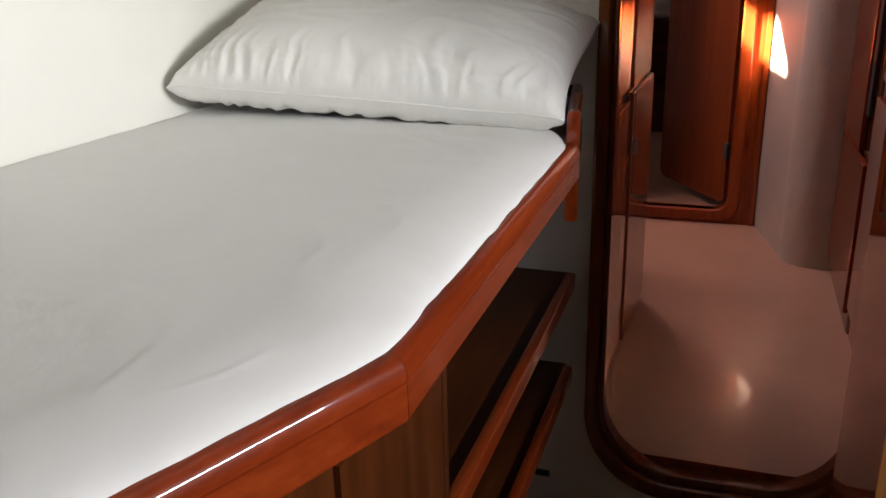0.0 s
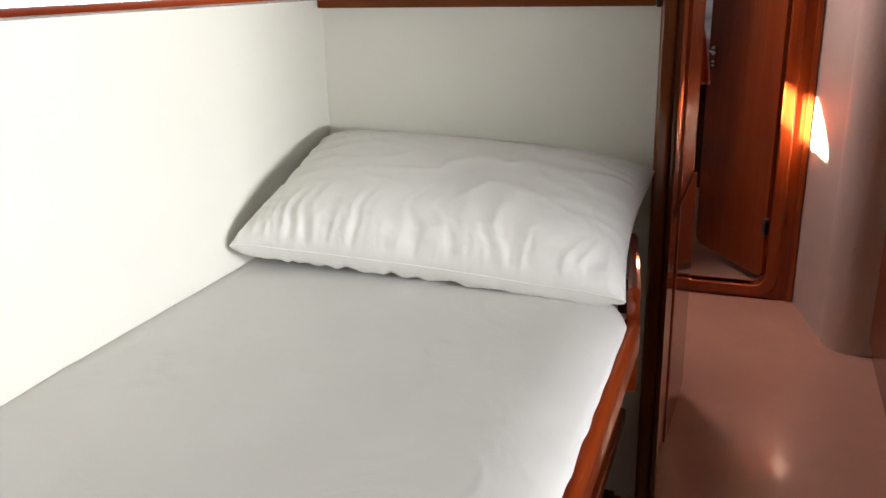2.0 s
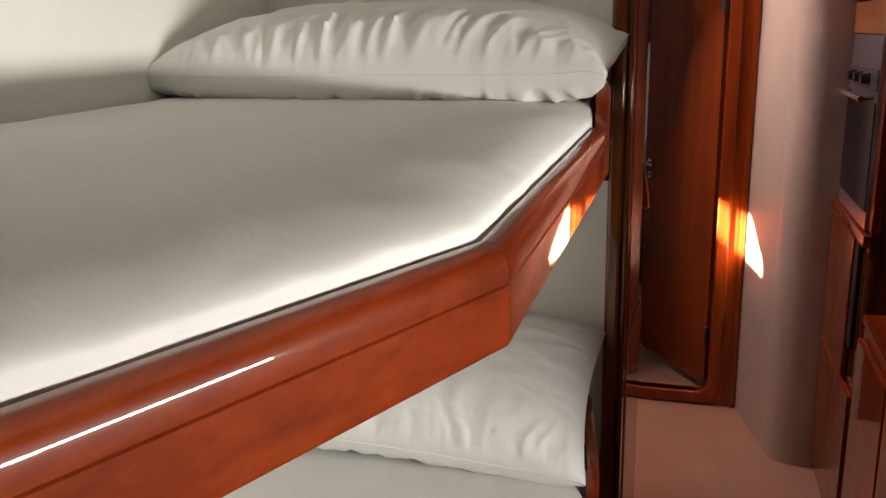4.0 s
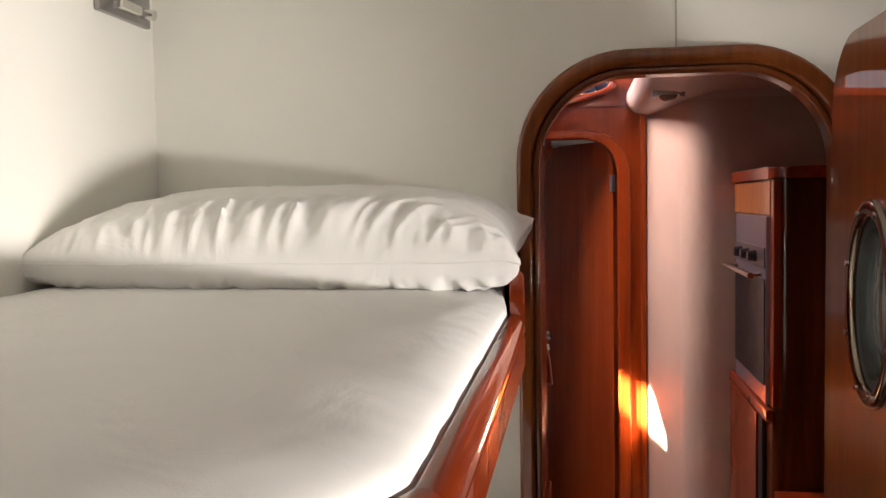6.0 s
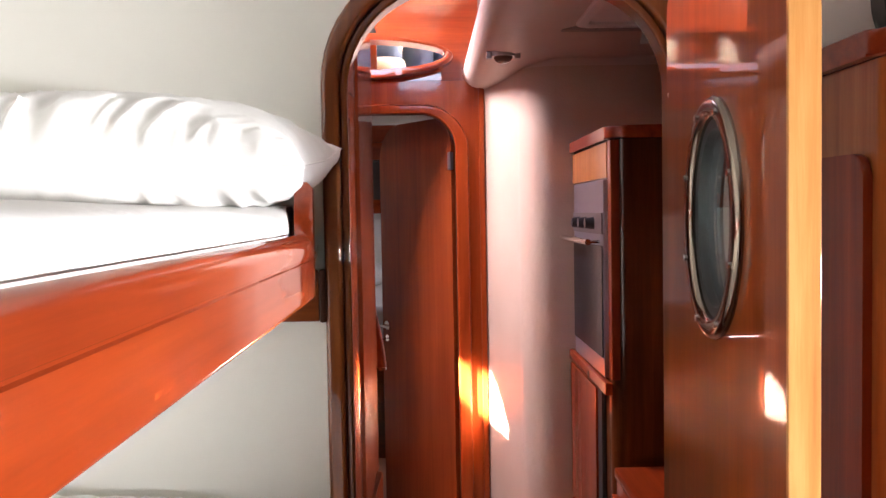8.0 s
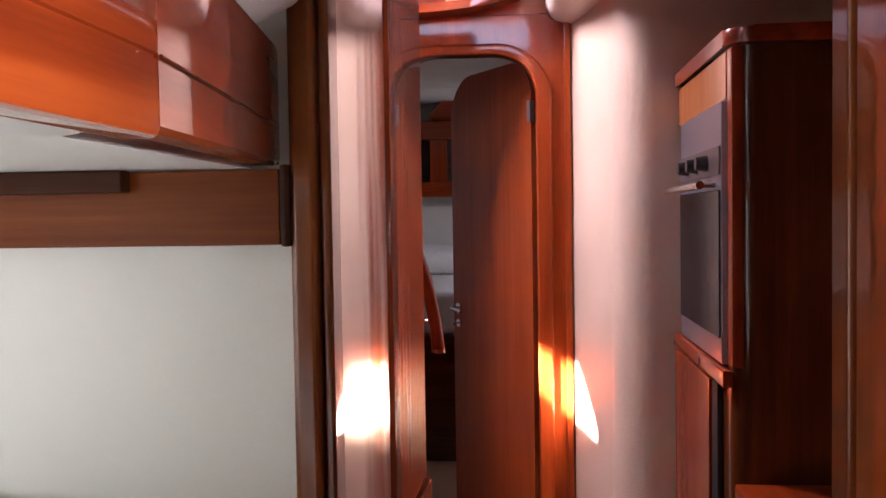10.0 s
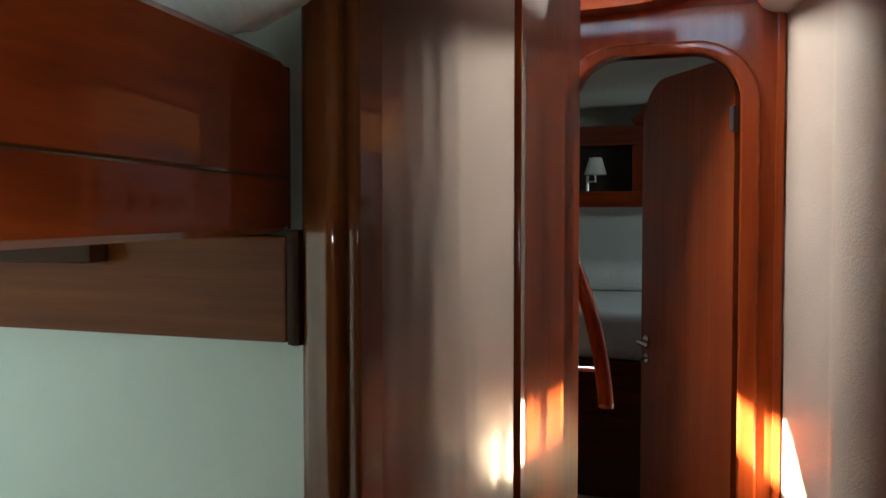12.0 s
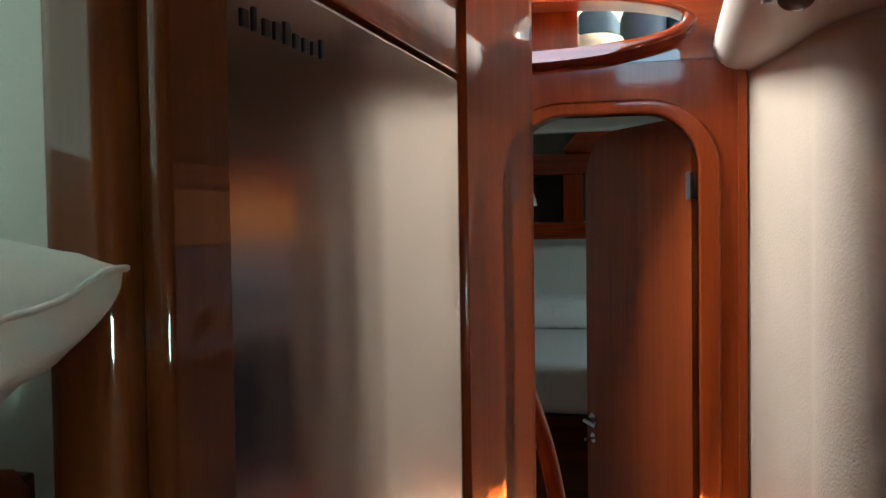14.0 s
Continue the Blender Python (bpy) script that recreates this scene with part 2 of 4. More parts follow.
def box(x0, x1, y0, y1, z0, z1, bevel=0.0, bm=None, seg=2):
    own = bm is None
    b = bmesh.new()
    g = bmesh.ops.create_cube(b, size=1.0)
    bmesh.ops.transform(b, matrix=Matrix.Translation(((x0 + x1) / 2, (y0 + y1) / 2, (z0 + z1) / 2)) @ Matrix.Diagonal((x1 - x0, y1 - y0, z1 - z0, 1)), verts=b.verts)
    if bevel:
        bmesh.ops.bevel(b, geom=b.edges[:], offset=bevel, segments=seg, affect="EDGES", profile=0.6)
    if own:
        return b
    return absorb(bm, b)


def absorb(bm, b):
    me = bpy.data.meshes.new("tmp")
    b.to_mesh(me)
    b.free()
    bm.from_mesh(me)
    bpy.data.meshes.remove(me)
    return bm


def lift(axis, p, d):
    """A 2D point of a plane, at depth d along the axis."""
    a, b = p
    return {"x": (d, a, b), "y": (a, d, b), "z": (a, b, d)}[axis]


def prism(pts, axis, d0, d1, bevel=0.0, bm=None, seg=2):
    b = bmesh.new()
    lo = [b.verts.new(lift(axis, p, d0)) for p in pts]
    hi = [b.verts.new(lift(axis, p, d1)) for p in pts]
    b.faces.new(lo[::-1])
    b.faces.new(hi)
    n = len(pts)
    for i in range(n):
        j = (i + 1) % n
        b.faces.new((lo[i], lo[j], hi[j], hi[i]))
    if bevel:
        rim = [e for e in b.edges if abs(lift_depth(axis, e.verts[0].co) - lift_depth(axis, e.verts[1].co)) < 1e-6]
        bmesh.ops.bevel(b, geom=rim, offset=bevel, segments=seg, affect="EDGES", profile=0.6)
    return b if bm is None else absorb(bm, b)


def lift_depth(axis, co):
    return co["xyz".index(axis)]


def rounded(x0, x1, z0, z1, r, n=8):
    """Rounded rectangle; r is one radius or four (low left, low right, top right, top left)."""
    rs = r if isinstance(r, (list, tuple)) else (r,) * 4
    out = []
    for (cx, cz, a0), q in zip(((x0, z0, 180), (x1, z0, 270), (x1, z1, 0), (x0, z1, 90)), rs):
        sx, sz = (1 if cx == x0 else -1), (1 if cz == z0 else -1)
        for i in range(n + 1):
            a = radians(a0 + 90 * i / n)
            out.append((cx + sx * q + q * math.cos(a), cz + sz * q + q * math.sin(a)))
    return out


def ellipse(cx, cz, a, b, n=40):
    return [(cx + a * math.cos(2 * math.pi * i / n), cz + b * math.sin(2 * math.pi * i / n)) for i in range(n)]


def ring(outer, inner, axis, d0, d1, bm=None, bevel=0.0):
    """A frame between two loops with as many points each."""
    b = bmesh.new()
    n = len(outer)
    v = [[b.verts.new(lift(axis, p, d)) for p in loop] for loop in (outer, inner) for d in (d0, d1)]
    for i in range(n):
        j = (i + 1) % n
        for p, q in ((0, 1), (1, 3), (3, 2), (2, 0)):
            b.faces.new((v[p][i], v[p][j], v[q][j], v[q][i]))
    if bevel:
        want = [e for e in b.edges if abs(lift_depth(axis, e.verts[0].co) - d0) < 1e-6 and abs(lift_depth(axis, e.verts[1].co) - d0) < 1e-6 and not ({e.verts[0], e.verts[1]} & set(v[0]) and {e.verts[0], e.verts[1]} & set(v[2]))]
        bmesh.ops.bevel(b, geom=want, offset=bevel, segments=3, affect="EDGES", profile=0.5)
    return b if bm is None else absorb(bm, b)


def wall_with_hole(x0, x1, z0, z1, hole, axis, d0, d1):
    """A slab with one hole in it, as quads between the hole and its rim on the slab's edge."""
    cx, cz = sum(p[0] for p in hole) / len(hole), sum(p[1] for p in hole) / len(hole)

    def to_edge(dx, dz):
        t = 1e9
        if abs(dx) > 1e-9:
            t = min(t, ((x1 if dx > 0 else x0) - cx) / dx)
        if abs(dz) > 1e-9:
            t = min(t, ((z1 if dz > 0 else z0) - cz) / dz)
        return (cx + dx * t, cz + dz * t)

    angle = lambda p: math.atan2(p[1] - cz, p[0] - cx)
    loop = sorted(hole, key=angle)
    full = list(loop)
    for c in ((x0, z0), (x1, z0), (x1, z1), (x0, z1)):
        a = angle(c)
        k = next((i for i, p in enumerate(full) if angle(p) > a), 0)
        p, q = full[k - 1], full[k]
        dx, dz = math.cos(a), math.sin(a)
        ex, ez = q[0] - p[0], q[1] - p[1]
        den = dx * ez - dz * ex
        t = ((p[0] - cx) * ez - (p[1] - cz) * ex) / den if abs(den) > 1e-9 else math.hypot(p[0] - cx, p[1] - cz)
        full.insert(k, (cx + dx * t, cz + dz * t))
    outer = [to_edge(p[0] - cx, p[1] - cz) for p in full]
    return ring(outer, full, axis, d0, d1)


def tube(points, radius, bm=None, seg=12, caps=True):
    b = bmesh.new()
    pts = [Vector(p) for p in points]
    rings = []
    for i, p in enumerate(pts):
        d = (pts[min(i + 1, len(pts) - 1)] - pts[max(i - 1, 0)]).normalized()
        u = d.cross(Vector((0.31, 0.2, 0.93))).normalized()
        w = d.cross(u)
        r = radius[i] if isinstance(radius, (list, tuple)) else radius
        rings.append([b.verts.new(p + r * (u * math.cos(2 * math.pi * k / seg) + w * math.sin(2 * math.pi * k / seg))) for k in range(seg)])
    for a, c in zip(rings, rings[1:]):
        for k in range(seg):
            b.faces.new((a[k], a[(k + 1) % seg], c[(k + 1) % seg], c[k]))
    if caps:
        b.faces.new(rings[0][::-1])
        b.faces.new(rings[-1])
    return b if bm is None else absorb(bm, b)


def bez(p0, p1, p2, n=12):
    p0, p1, p2 = Vector(p0), Vector(p1), Vector(p2)
    return [(1 - t) ** 2 * p0 + 2 * t * (1 - t) * p1 + t * t * p2 for t in (i / n for i in range(n + 1))]


# ---------------------------------------------------------------- the shell of the cabin
FLOOR, DECK, BULK = -0.16, 2.12, 1.83
structure("floor", box(-1.06, 1.50, -1.36, BULK, FLOOR - 0.06, FLOOR), floor_mat, "beige cabin sole beside the bunks")
structure("wall_west", box(-1.07, -1.00, -1.36, BULK, FLOOR, DECK), wall_white, "cream lined hull side along the bunks")
# east and south walls are unseen; dark cherry keeps their bounce light low
structure("wall_east", wall_with_hole(-1.36, BULK, FLOOR, DECK, rounded(-0.03, 1.05, 1.215, 1.345, 0.06, 6), "x", 1.44, 1.50), wood_z, "unseen cabin side wall with a rounded window opening, cherry to cut bounce light")
structure("wall_south", box(-1.00, 1.44, -1.36, -1.30, FLOOR, DECK), wood_z, "unseen cabin end wall, cherry to cut bounce light")
structure("ceiling", box(-1.07, 1.50, -1.36, BULK + 0.034, DECK, DECK + 0.05), deck_white, "white cabin deckhead")

# door bulkhead, its opening lined by a moulded frame
DOOR_IN = rounded(-0.250, 0.261, -0.018, 1.816, (0.165, 0.165, 0.165, 0.165), 12)
DOOR_MID = rounded(-0.262, 0.273, -0.040, 1.830, (0.175, 0.175, 0.175, 0.175), 12)
DOOR_OUT = rounded(-0.291, 0.305, -0.080, 1.862, (0.20, 0.20, 0.20, 0.20), 12)
structure("wall_north", wall_with_hole(-1.00, 1.44, FLOOR, DECK, DOOR_MID, "y", BULK, BULK + 0.033), wall_white, "cream lined bulkhead around the cabin doorway")
# unseen sheet, added so glossy galley fronts reflect dark wood instead of cream
structure("wall_north_back", wall_with_hole(-1.00, 1.44, 0.0, 1.90, DOOR_MID, "y", BULK + 0.0335, BULK + 0.0345), wood_z, "unseen cherry facing added behind the bulkhead to darken reflections")
dfr = thing("door_frame_1", (0.005, BULK, -0.08), "varnished cherry door frame with rounded corners in the cream bulkhead", "door frame", kind="structure")
part("outer_moulding", ring(DOOR_OUT, DOOR_MID, "y", BULK - 0.022, BULK, bevel=0.008), gold_z, dfr)
part("rebate", ring(DOOR_MID, DOOR_IN, "y", BULK - 0.008, BULK + 0.034, bevel=0.004), rebate_z, dfr)
structure("trim", box(-0.006, -0.0035, BULK - 0.0025, BULK + 0.0005, 1.864, DECK), plain("seam shade", (0.45, 0.43, 0.38), 0.7), "thin seam in the cream bulkhead lining")
structure("trim_2", box(-0.475, -0.37, BULK - 0.006, BULK, -0.078, -0.062, 0.002), black_plastic, "dark slot low on the bulkhead")

# ---------------------------------------------------------------- bunks
CORNER, LOW_CORNER = 0.700, 0.654


def bunk_front(y, turn=CORNER):
    """The front line of a bunk in plan: straight along the bulkhead end, then turning back to the hull."""
    return -0.256 if y > turn else -0.256 - 0.40 * (turn - y)


def bunk_outline(inset, turn, y0=-1.10, y1=BULK - 0.005):
    return [(-0.995, y0), (bunk_front(y0, turn) - inset, y0), (-0.256 - inset, turn), (-0.256 - inset, 1.42), (-0.335, 1.46), (-0.335, y1), (-0.995, y1)]


def board(y0, y1, z0, z1, turn, thick=0.026):
    """One front board: a moulded profile swept between two places of the front line."""
    b = bmesh.new()
    h = z1 - z0
    prof = [(-thick, 0.004), (-thick + 0.004, 0), (-0.005, 0), (-0.0015, 0.0015), (0, 0.005), (0.0, 0.60 * h), (-0.002, 0.615 * h), (-0.002, 0.635 * h), (0.0, 0.65 * h), (0, h - 0.017), (-0.0015, h - 0.010), (-0.005, h - 0.004), (-0.0105, h - 0.0008), (-0.015, h), (-thick + 0.006, h), (-thick, h - 0.005)]
    ends = []
    for y in (y0, y1):
        ends.append([b.verts.new((bunk_front(y, turn) + dx, y, z0 + dz)) for dx, dz in prof])
    n = len(prof)
    for i in range(n):
        j = (i + 1) % n
        b.faces.new((ends[0][i], ends[0][j], ends[1][j], ends[1][i]))
    b.faces.new(ends[0][::-1])
    b.faces.new(ends[1])
    return b


def mattress(z_low, z_top, inset, turn, seed, y_end, drop=0.72, roll=0.05, creases=1.0, dip=0.010):
    """A fitted-sheet mattress: a fine sheet over the bunk's outline, rolled down at the front."""
    b = bmesh.new()
    ys = [-1.08 + i * 0.009 for i in range(500)]
    ys = [y for y in ys if y < BULK - 0.006] + [BULK - 0.006]
    nu = 130
    rows = []
    for y in ys:
        xf = bunk_front(y, turn) - inset
        xf -= 0.010 * max(0.0, min(1.0, (y - 1.40) / 0.06))
        if y > y_end - 0.08:
            a = min(1.0, (y - y_end + 0.08) / 0.08)
            xf -= 0.045 * (1 - math.sqrt(max(0.0, 1 - a * a)))
        xl = -0.999
        row = []
        for i in range(nu + 1):
            u = i / nu
            x = xl + (xf - xl) * (1 - (1 - u) ** 1.7)
            d = xf - x
            k = max(0.0, 1 - d / roll)
            hold = 1 - 0.8 * max(0.0, min(1.0, (y - 1.39) / 0.07))
            z = z_top - (z_top - z_low) * (1 - math.sqrt(max(0.0, 1 - k * k))) * drop * hold
            w = Vector((x * 2.2 + seed, y * 1.6, seed))
            z += 0.005 * noise.noise(w) + 0.0016 * noise.noise(Vector((x * 9 + y * 5, y * 11 - x * 4, seed)))
            where = max(0.0, noise.noise(Vector((x * 3.1, y * 2.6, seed + 7))) - 0.02)
            crease = abs(noise.noise(Vector((x * 6.5 + y * 3.0 + seed, y * 4.2 - x * 5, 3.3 + seed))))
            z += 0.0065 * creases * where * max(0, 1 - crease / 0.06) ** 1.4
            fine = abs(noise.noise(Vector((x * 11 - y * 7 + seed, y * 9 + x * 3, 8.8 + seed))))
            z += 0.0035 * creases * where * max(0, 1 - fine / 0.09) ** 1.4
            if d < 0.10:
                f = (0.10 - d) / 0.10
                z += f * 0.0022 * noise.noise(Vector((y * 30, d * 12, seed)))
                x += f * 0.0018 * noise.noise(Vector((y * 19, 4.0, seed)))
            z -= dip * max(0, 1 - (x - xl) / 0.03) ** 2
            row.append(b.verts.new((x, y, z)))
        row.append(b.verts.new((xf + 0.001, y, z_low)))
        rows.append(row)
    for r0, r1 in zip(rows, rows[1:]):
        for i in range(len(r0) - 1):
            b.faces.new((r0[i], r0[i + 1], r1[i + 1], r1[i]))
    base = [b.verts.new((-0.999, r[-1].co.y, z_low)) for r in (rows[0], rows[-1])]
    b.faces.new([rows[0][0], base[0]] + [v for v in rows[0][::-1]][:-1])
    b.faces.new([rows[-1][0]] + [v for v in rows[-1][1:]] + [base[1]])
    b.faces.new([base[0], base[1]] + [r[-1] for r in rows[::-1]])
    return b


def pillow(cx, cy, cz, lx, ly, th, tilt, yaw, seed, curl=0.0, roll=0.0, top=1.0, front=0.0):
    """A plump pillow in a seamed case, gathered along its seams and drawn out at the corners."""
    b = bmesh.new()
    n, m = 190, 100
    grid = {}
    for s in (1, -1):
        for i in range(n + 1):
            for j in range(m + 1):
                rim = i in (0, n) or j in (0, m)
                if s < 0 and rim:
                    grid[s, i, j] = grid[1, i, j]
                    continue
                u, v = -1 + 2 * i / n, -1 + 2 * j / m
                u, v = math.copysign(1 - (1 - abs(u)) ** 1.25, u), math.copysign(1 - (1 - abs(v)) ** 1.25, v)
                au, av = abs(u), abs(v)
                h = max(0.0, (1 - au ** 3.4)) ** 0.55 * max(0.0, (1 - av ** 2.8)) ** 0.55
                if s < 0:
                    h = h ** 0.6
                x = u * lx / 2 * (1 - 0.050 * (1 - av ** 2) * au ** 2)
                y = v * ly / 2 * (1 - 0.085 * (1 - au ** 2) * av ** 2)
                warp = 0.9 * noise.noise(Vector((u * 2.6, v * 2.6, seed + 9)))
                near_v = av ** 2.2 * (1 - av ** 24)
                near_u = au ** 3 * (1 - au ** 24)
                wr = 1 - 2.4 * abs(noise.noise(Vector((u * 12.0 + 1.3 * warp, v * 1.1 + 0.5 * warp, seed + 0.3 * s))))
                wr_u = 1 - 2.4 * abs(noise.noise(Vector((u * 1.3, v * 4.5 + warp, seed + 20 + s))))
                mid = 1 - 2.2 * abs(noise.noise(Vector((u * 3.2 + 1.6 * v + warp, v * 2.4 - u, seed + 31))))
                z = s * h * th * (0.62 if s > 0 else 0.38)
                z += s * (0.0070 * near_v * wr + 0.008 * near_u * wr_u + 0.0055 * top * h * max(0, mid) ** 2 * (1 - 0.5 * av))
                if front:
                    fan = 1 - 2.3 * abs(noise.noise(Vector((u * 6.0 - v * 2.6 * (u - 0.1) - 1.6 * v, v * 1.1 + 0.7 * warp, seed + 50 + s))))
                    near = math.exp(-((u - 0.1) / 0.62) ** 2) * math.exp(-((v + 0.84) / 0.30) ** 2) * (1 - av ** 30)
                    z += 1.25 * s * front * near * max(0.0, fan) ** 1.5
                z += s * 0.0045 * noise.noise(Vector((u * 34, v * 5, seed))) * av ** 8 * (1 - av ** 40) + 0.003 * noise.noise(Vector((u * 16, v * 12, seed))) * near_v
                z += curl * (max(0, u) ** 8) * (max(0, v) ** 5)
                if s < 0:
                    z = max(z, -th * 0.34)
                grid[s, i, j] = b.verts.new((x, y, z))
    for s in (1, -1):
        for i in range(n):
            for j in range(m):
                q = [grid[s, i, j], grid[s, i + 1, j], grid[s, i + 1, j + 1], grid[s, i, j + 1]]
                b.faces.new(q if s > 0 else q[::-1])
    rim = [grid[1, i, 0] for i in range(n)] + [grid[1, n, j] for j in range(m)] + [grid[1, i, m] for i in range(n, 0, -1)] + [grid[1, 0, j] for j in range(m, 0, -1)]
    pts = [v.co.copy() for v in rim]
    m4 = pose(cx, cy, cz, tilt, roll, yaw)
    bmesh.ops.transform(b, matrix=m4, verts=b.verts)
    seam = tube([m4 @ p for p in pts + pts[:1]], 0.0012, seg=6, caps=False)
    return b, seam


def lay_pillow(label, *args, **kw):
    b, seam = pillow(*args, **kw)
    ob = thing("pillow", (args[0], args[1], args[2] - args[5] * 0.34), label, "pillow")
    part("case", b, pillow_mat, ob, angle=80)
    part("piping", seam, pillow_mat, ob, angle=80)
    return ob


def bunk(name, turn, z0, z1, ear_low, ear_top, label, ear_x0, ear_x1, y_joint, y_far):
    th = thing(name, (-0.6, 0.2, z0 - 0.02), label, "bunk bed")
    part("front_board", board(turn, y_joint - 0.001, z0, z1, turn), wood_y, th)
    part("front_board", board(-1.10, turn - 0.0005, z0, z1, turn), wood_y, th)
    y_bend = y_joint + 0.5 * (y_far - y_joint)

    def bow(y):
        k = (y - y_joint) / (y_far - y_joint)
        return ear_x0 + (ear_x1 - ear_x0) * k ** 1.05

    x_bend = bow(y_bend)
    e = bmesh.new()
    loops = []
    for k in range(25):
        y = y_joint + (y_far - y_joint) * k / 24
        d0, d1 = y - y_joint, y_far - y
        up = ear_top - max(0.0, 1 - d0 / 0.016) ** 2.2 * 0.040 - max(0.0, 1 - d1 / 0.012) ** 2 * 0.004
        lo = ear_low + 0.004 * k / 24 + max(0.0, 1 - d1 / 0.012) ** 2 * 0.003
        x = bow(y)
        loops.append([e.verts.new((x + dx, y, z)) for dx, z in ((-0.021, lo), (-0.021, up - 0.006), (-0.015, up), (-0.006, up), (0.0, up - 0.006), (0.0, lo + 0.004), (-0.004, lo))])
    for a, c in zip(loops, loops[1:]):
        for q in range(7):
            e.faces.new((a[q], a[(q + 1) % 7], c[(q + 1) % 7], c[q]))
    e.faces.new(loops[0][::-1])
    e.faces.new(loops[-1])
    part("end_board", e, wood_y, th, angle=30)
    groove_z = z0 + 0.625 * (z1 - z0)
    part("bead", tube([(ear_x0 + 0.0006, y_joint + 0.002, groove_z), (x_bend + 0.0006, y_bend, groove_z), (ear_x1 + 0.0006, y_far - 0.004, groove_z)], 0.0016, seg=6), trim_y, th)
    part("end_bead", box(ear_x1 - 0.032, ear_x1 - 0.002, y_far + 0.0005, y_far + 0.006, ear_low + 0.006, ear_top - 0.006, 0.002), trim_z, th)
    part("base_panel", prism(bunk_outline(0.030, turn), "z", z0 + 0.006, z0 + 0.018), deck_white, th, "white bunk base panel")
    return th


bunk("upper_bunk", CORNER, 1.363, 1.437, 1.366, 1.496, "varnished cherry upper bunk with a moulded front board", -0.256, -0.300, 1.425, 1.812)
bunk("lower_bunk", LOW_CORNER, 0.762, 0.822, 0.690, 0.872, "varnished cherry lower bunk with a moulded front board", -0.258, -0.306, 1.440, 1.752)


def bedding(label, *args, **kw):
    ob = thing("mattress", (-0.62, 0.4, args[0]), label, "mattress")
    part("fitted_sheet", mattress(*args, **kw), sheet_mat, ob, angle=80)
    part("core", prism(bunk_outline(args[2] + 0.012, args[3], y1=BULK - 0.02), "z", args[0] + 0.0005, args[0] + 0.02), cream_cloth, ob, "cream mattress core under the sheet")
    return ob


bedding("upper mattress in a smooth grey-white fitted sheet", 1.400, 1.473, 0.024, CORNER, 3.0, 1.57, creases=0.9, drop=0.40, roll=0.20)
bedding("lower mattress in a creased grey-white fitted sheet", 0.785, 0.846, 0.014, LOW_CORNER, 8.0, 1.46, drop=0.50, roll=0.10, creases=0.75, dip=0.003)
lay_pillow("plump white pillow against the bulkhead on the upper bunk", -0.640, 1.605, 1.527, 0.76, 0.42, 0.150, 5, 0, 2.0, curl=0.016, front=0.016)
lay_pillow("plump white pillow leaning on the bulkhead on the lower bunk", -0.636, 1.600, 0.938, 0.71, 0.42, 0.150, 16, 2, 6.0, roll=3, top=0.45)

# bearer under the upper bunk, on the bulkhead
cl = thing("bunk_bearer", (-0.6, BULK, 1.29), "brown wooden bearer on the bulkhead under the upper bunk", "bearer")
part("bearer", box(-0.998, -0.300, BULK - 0.024, BULK - 0.0005, 1.290, 1.3675, 0.003), gold_x, cl)
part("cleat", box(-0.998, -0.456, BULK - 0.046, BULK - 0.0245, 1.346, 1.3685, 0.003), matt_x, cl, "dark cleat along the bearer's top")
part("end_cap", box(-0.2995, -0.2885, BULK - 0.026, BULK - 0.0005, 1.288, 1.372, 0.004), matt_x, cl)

# locker and shelves under the lower bunk
lk = thing("underbunk_locker", (-0.65, 0.2, FLOOR), "cherry locker front under the lower bunk, shade put into its colour", "locker")
# same cherry as the bunk; the dark trim wood carries the shade below it
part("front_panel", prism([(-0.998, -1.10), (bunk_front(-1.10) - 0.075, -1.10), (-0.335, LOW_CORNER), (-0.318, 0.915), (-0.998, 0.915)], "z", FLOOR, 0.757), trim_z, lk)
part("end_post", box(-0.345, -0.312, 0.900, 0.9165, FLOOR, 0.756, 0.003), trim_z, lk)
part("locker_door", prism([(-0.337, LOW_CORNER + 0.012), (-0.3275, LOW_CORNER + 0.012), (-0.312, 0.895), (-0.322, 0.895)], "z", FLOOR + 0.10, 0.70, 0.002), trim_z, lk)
for z in (0.447, 0.226):
    sh = thing("shelf", (-0.6, 1.35, z), "cherry shelf under the lower bunk by the bulkhead, darkened for shade", "shelf", "shelves under the lower bunk")
    # shade between the shelves is put into the board's dark, dull wood
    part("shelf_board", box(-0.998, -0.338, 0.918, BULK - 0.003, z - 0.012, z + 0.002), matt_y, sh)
    part("fiddle_rail", box(-0.337, -0.316, 0.918, BULK - 0.035, z - 0.022, z + 0.016, 0.007), wood_y, sh)

# ---------------------------------------------------------------- cabin door leaf, open into the cabin
HINGE, TIP = Vector((0.214, 1.682)), Vector((0.203, 1.250))
along = (TIP - HINGE).normalized()
LEAF = Matrix(((along.x, -along.y, 0, HINGE.x), (along.y, along.x, 0, HINGE.y), (0, 0, 1, 0), (0, 0, 0, 1)))
# mottled wear, with the window's light on the edge put into paler tones
lit_edge_z = wood("worn door lipping with light in its tone", "z", (0.34, 0.11, 0.026), (0.50, 0.21, 0.056), (0.66, 0.35, 0.12))
leaf = thing("door_1", (HINGE.x, HINGE.y, 0.0), "open varnished cherry cabin door with an oval porthole", "door", kind="structure")


def on_leaf(b):
    bmesh.ops.transform(b, matrix=LEAF, verts=b.verts)
    return b


LW = (TIP - HINGE).length
PORT = (0.215, 1.446)
PA, PB = 0.084, 0.124


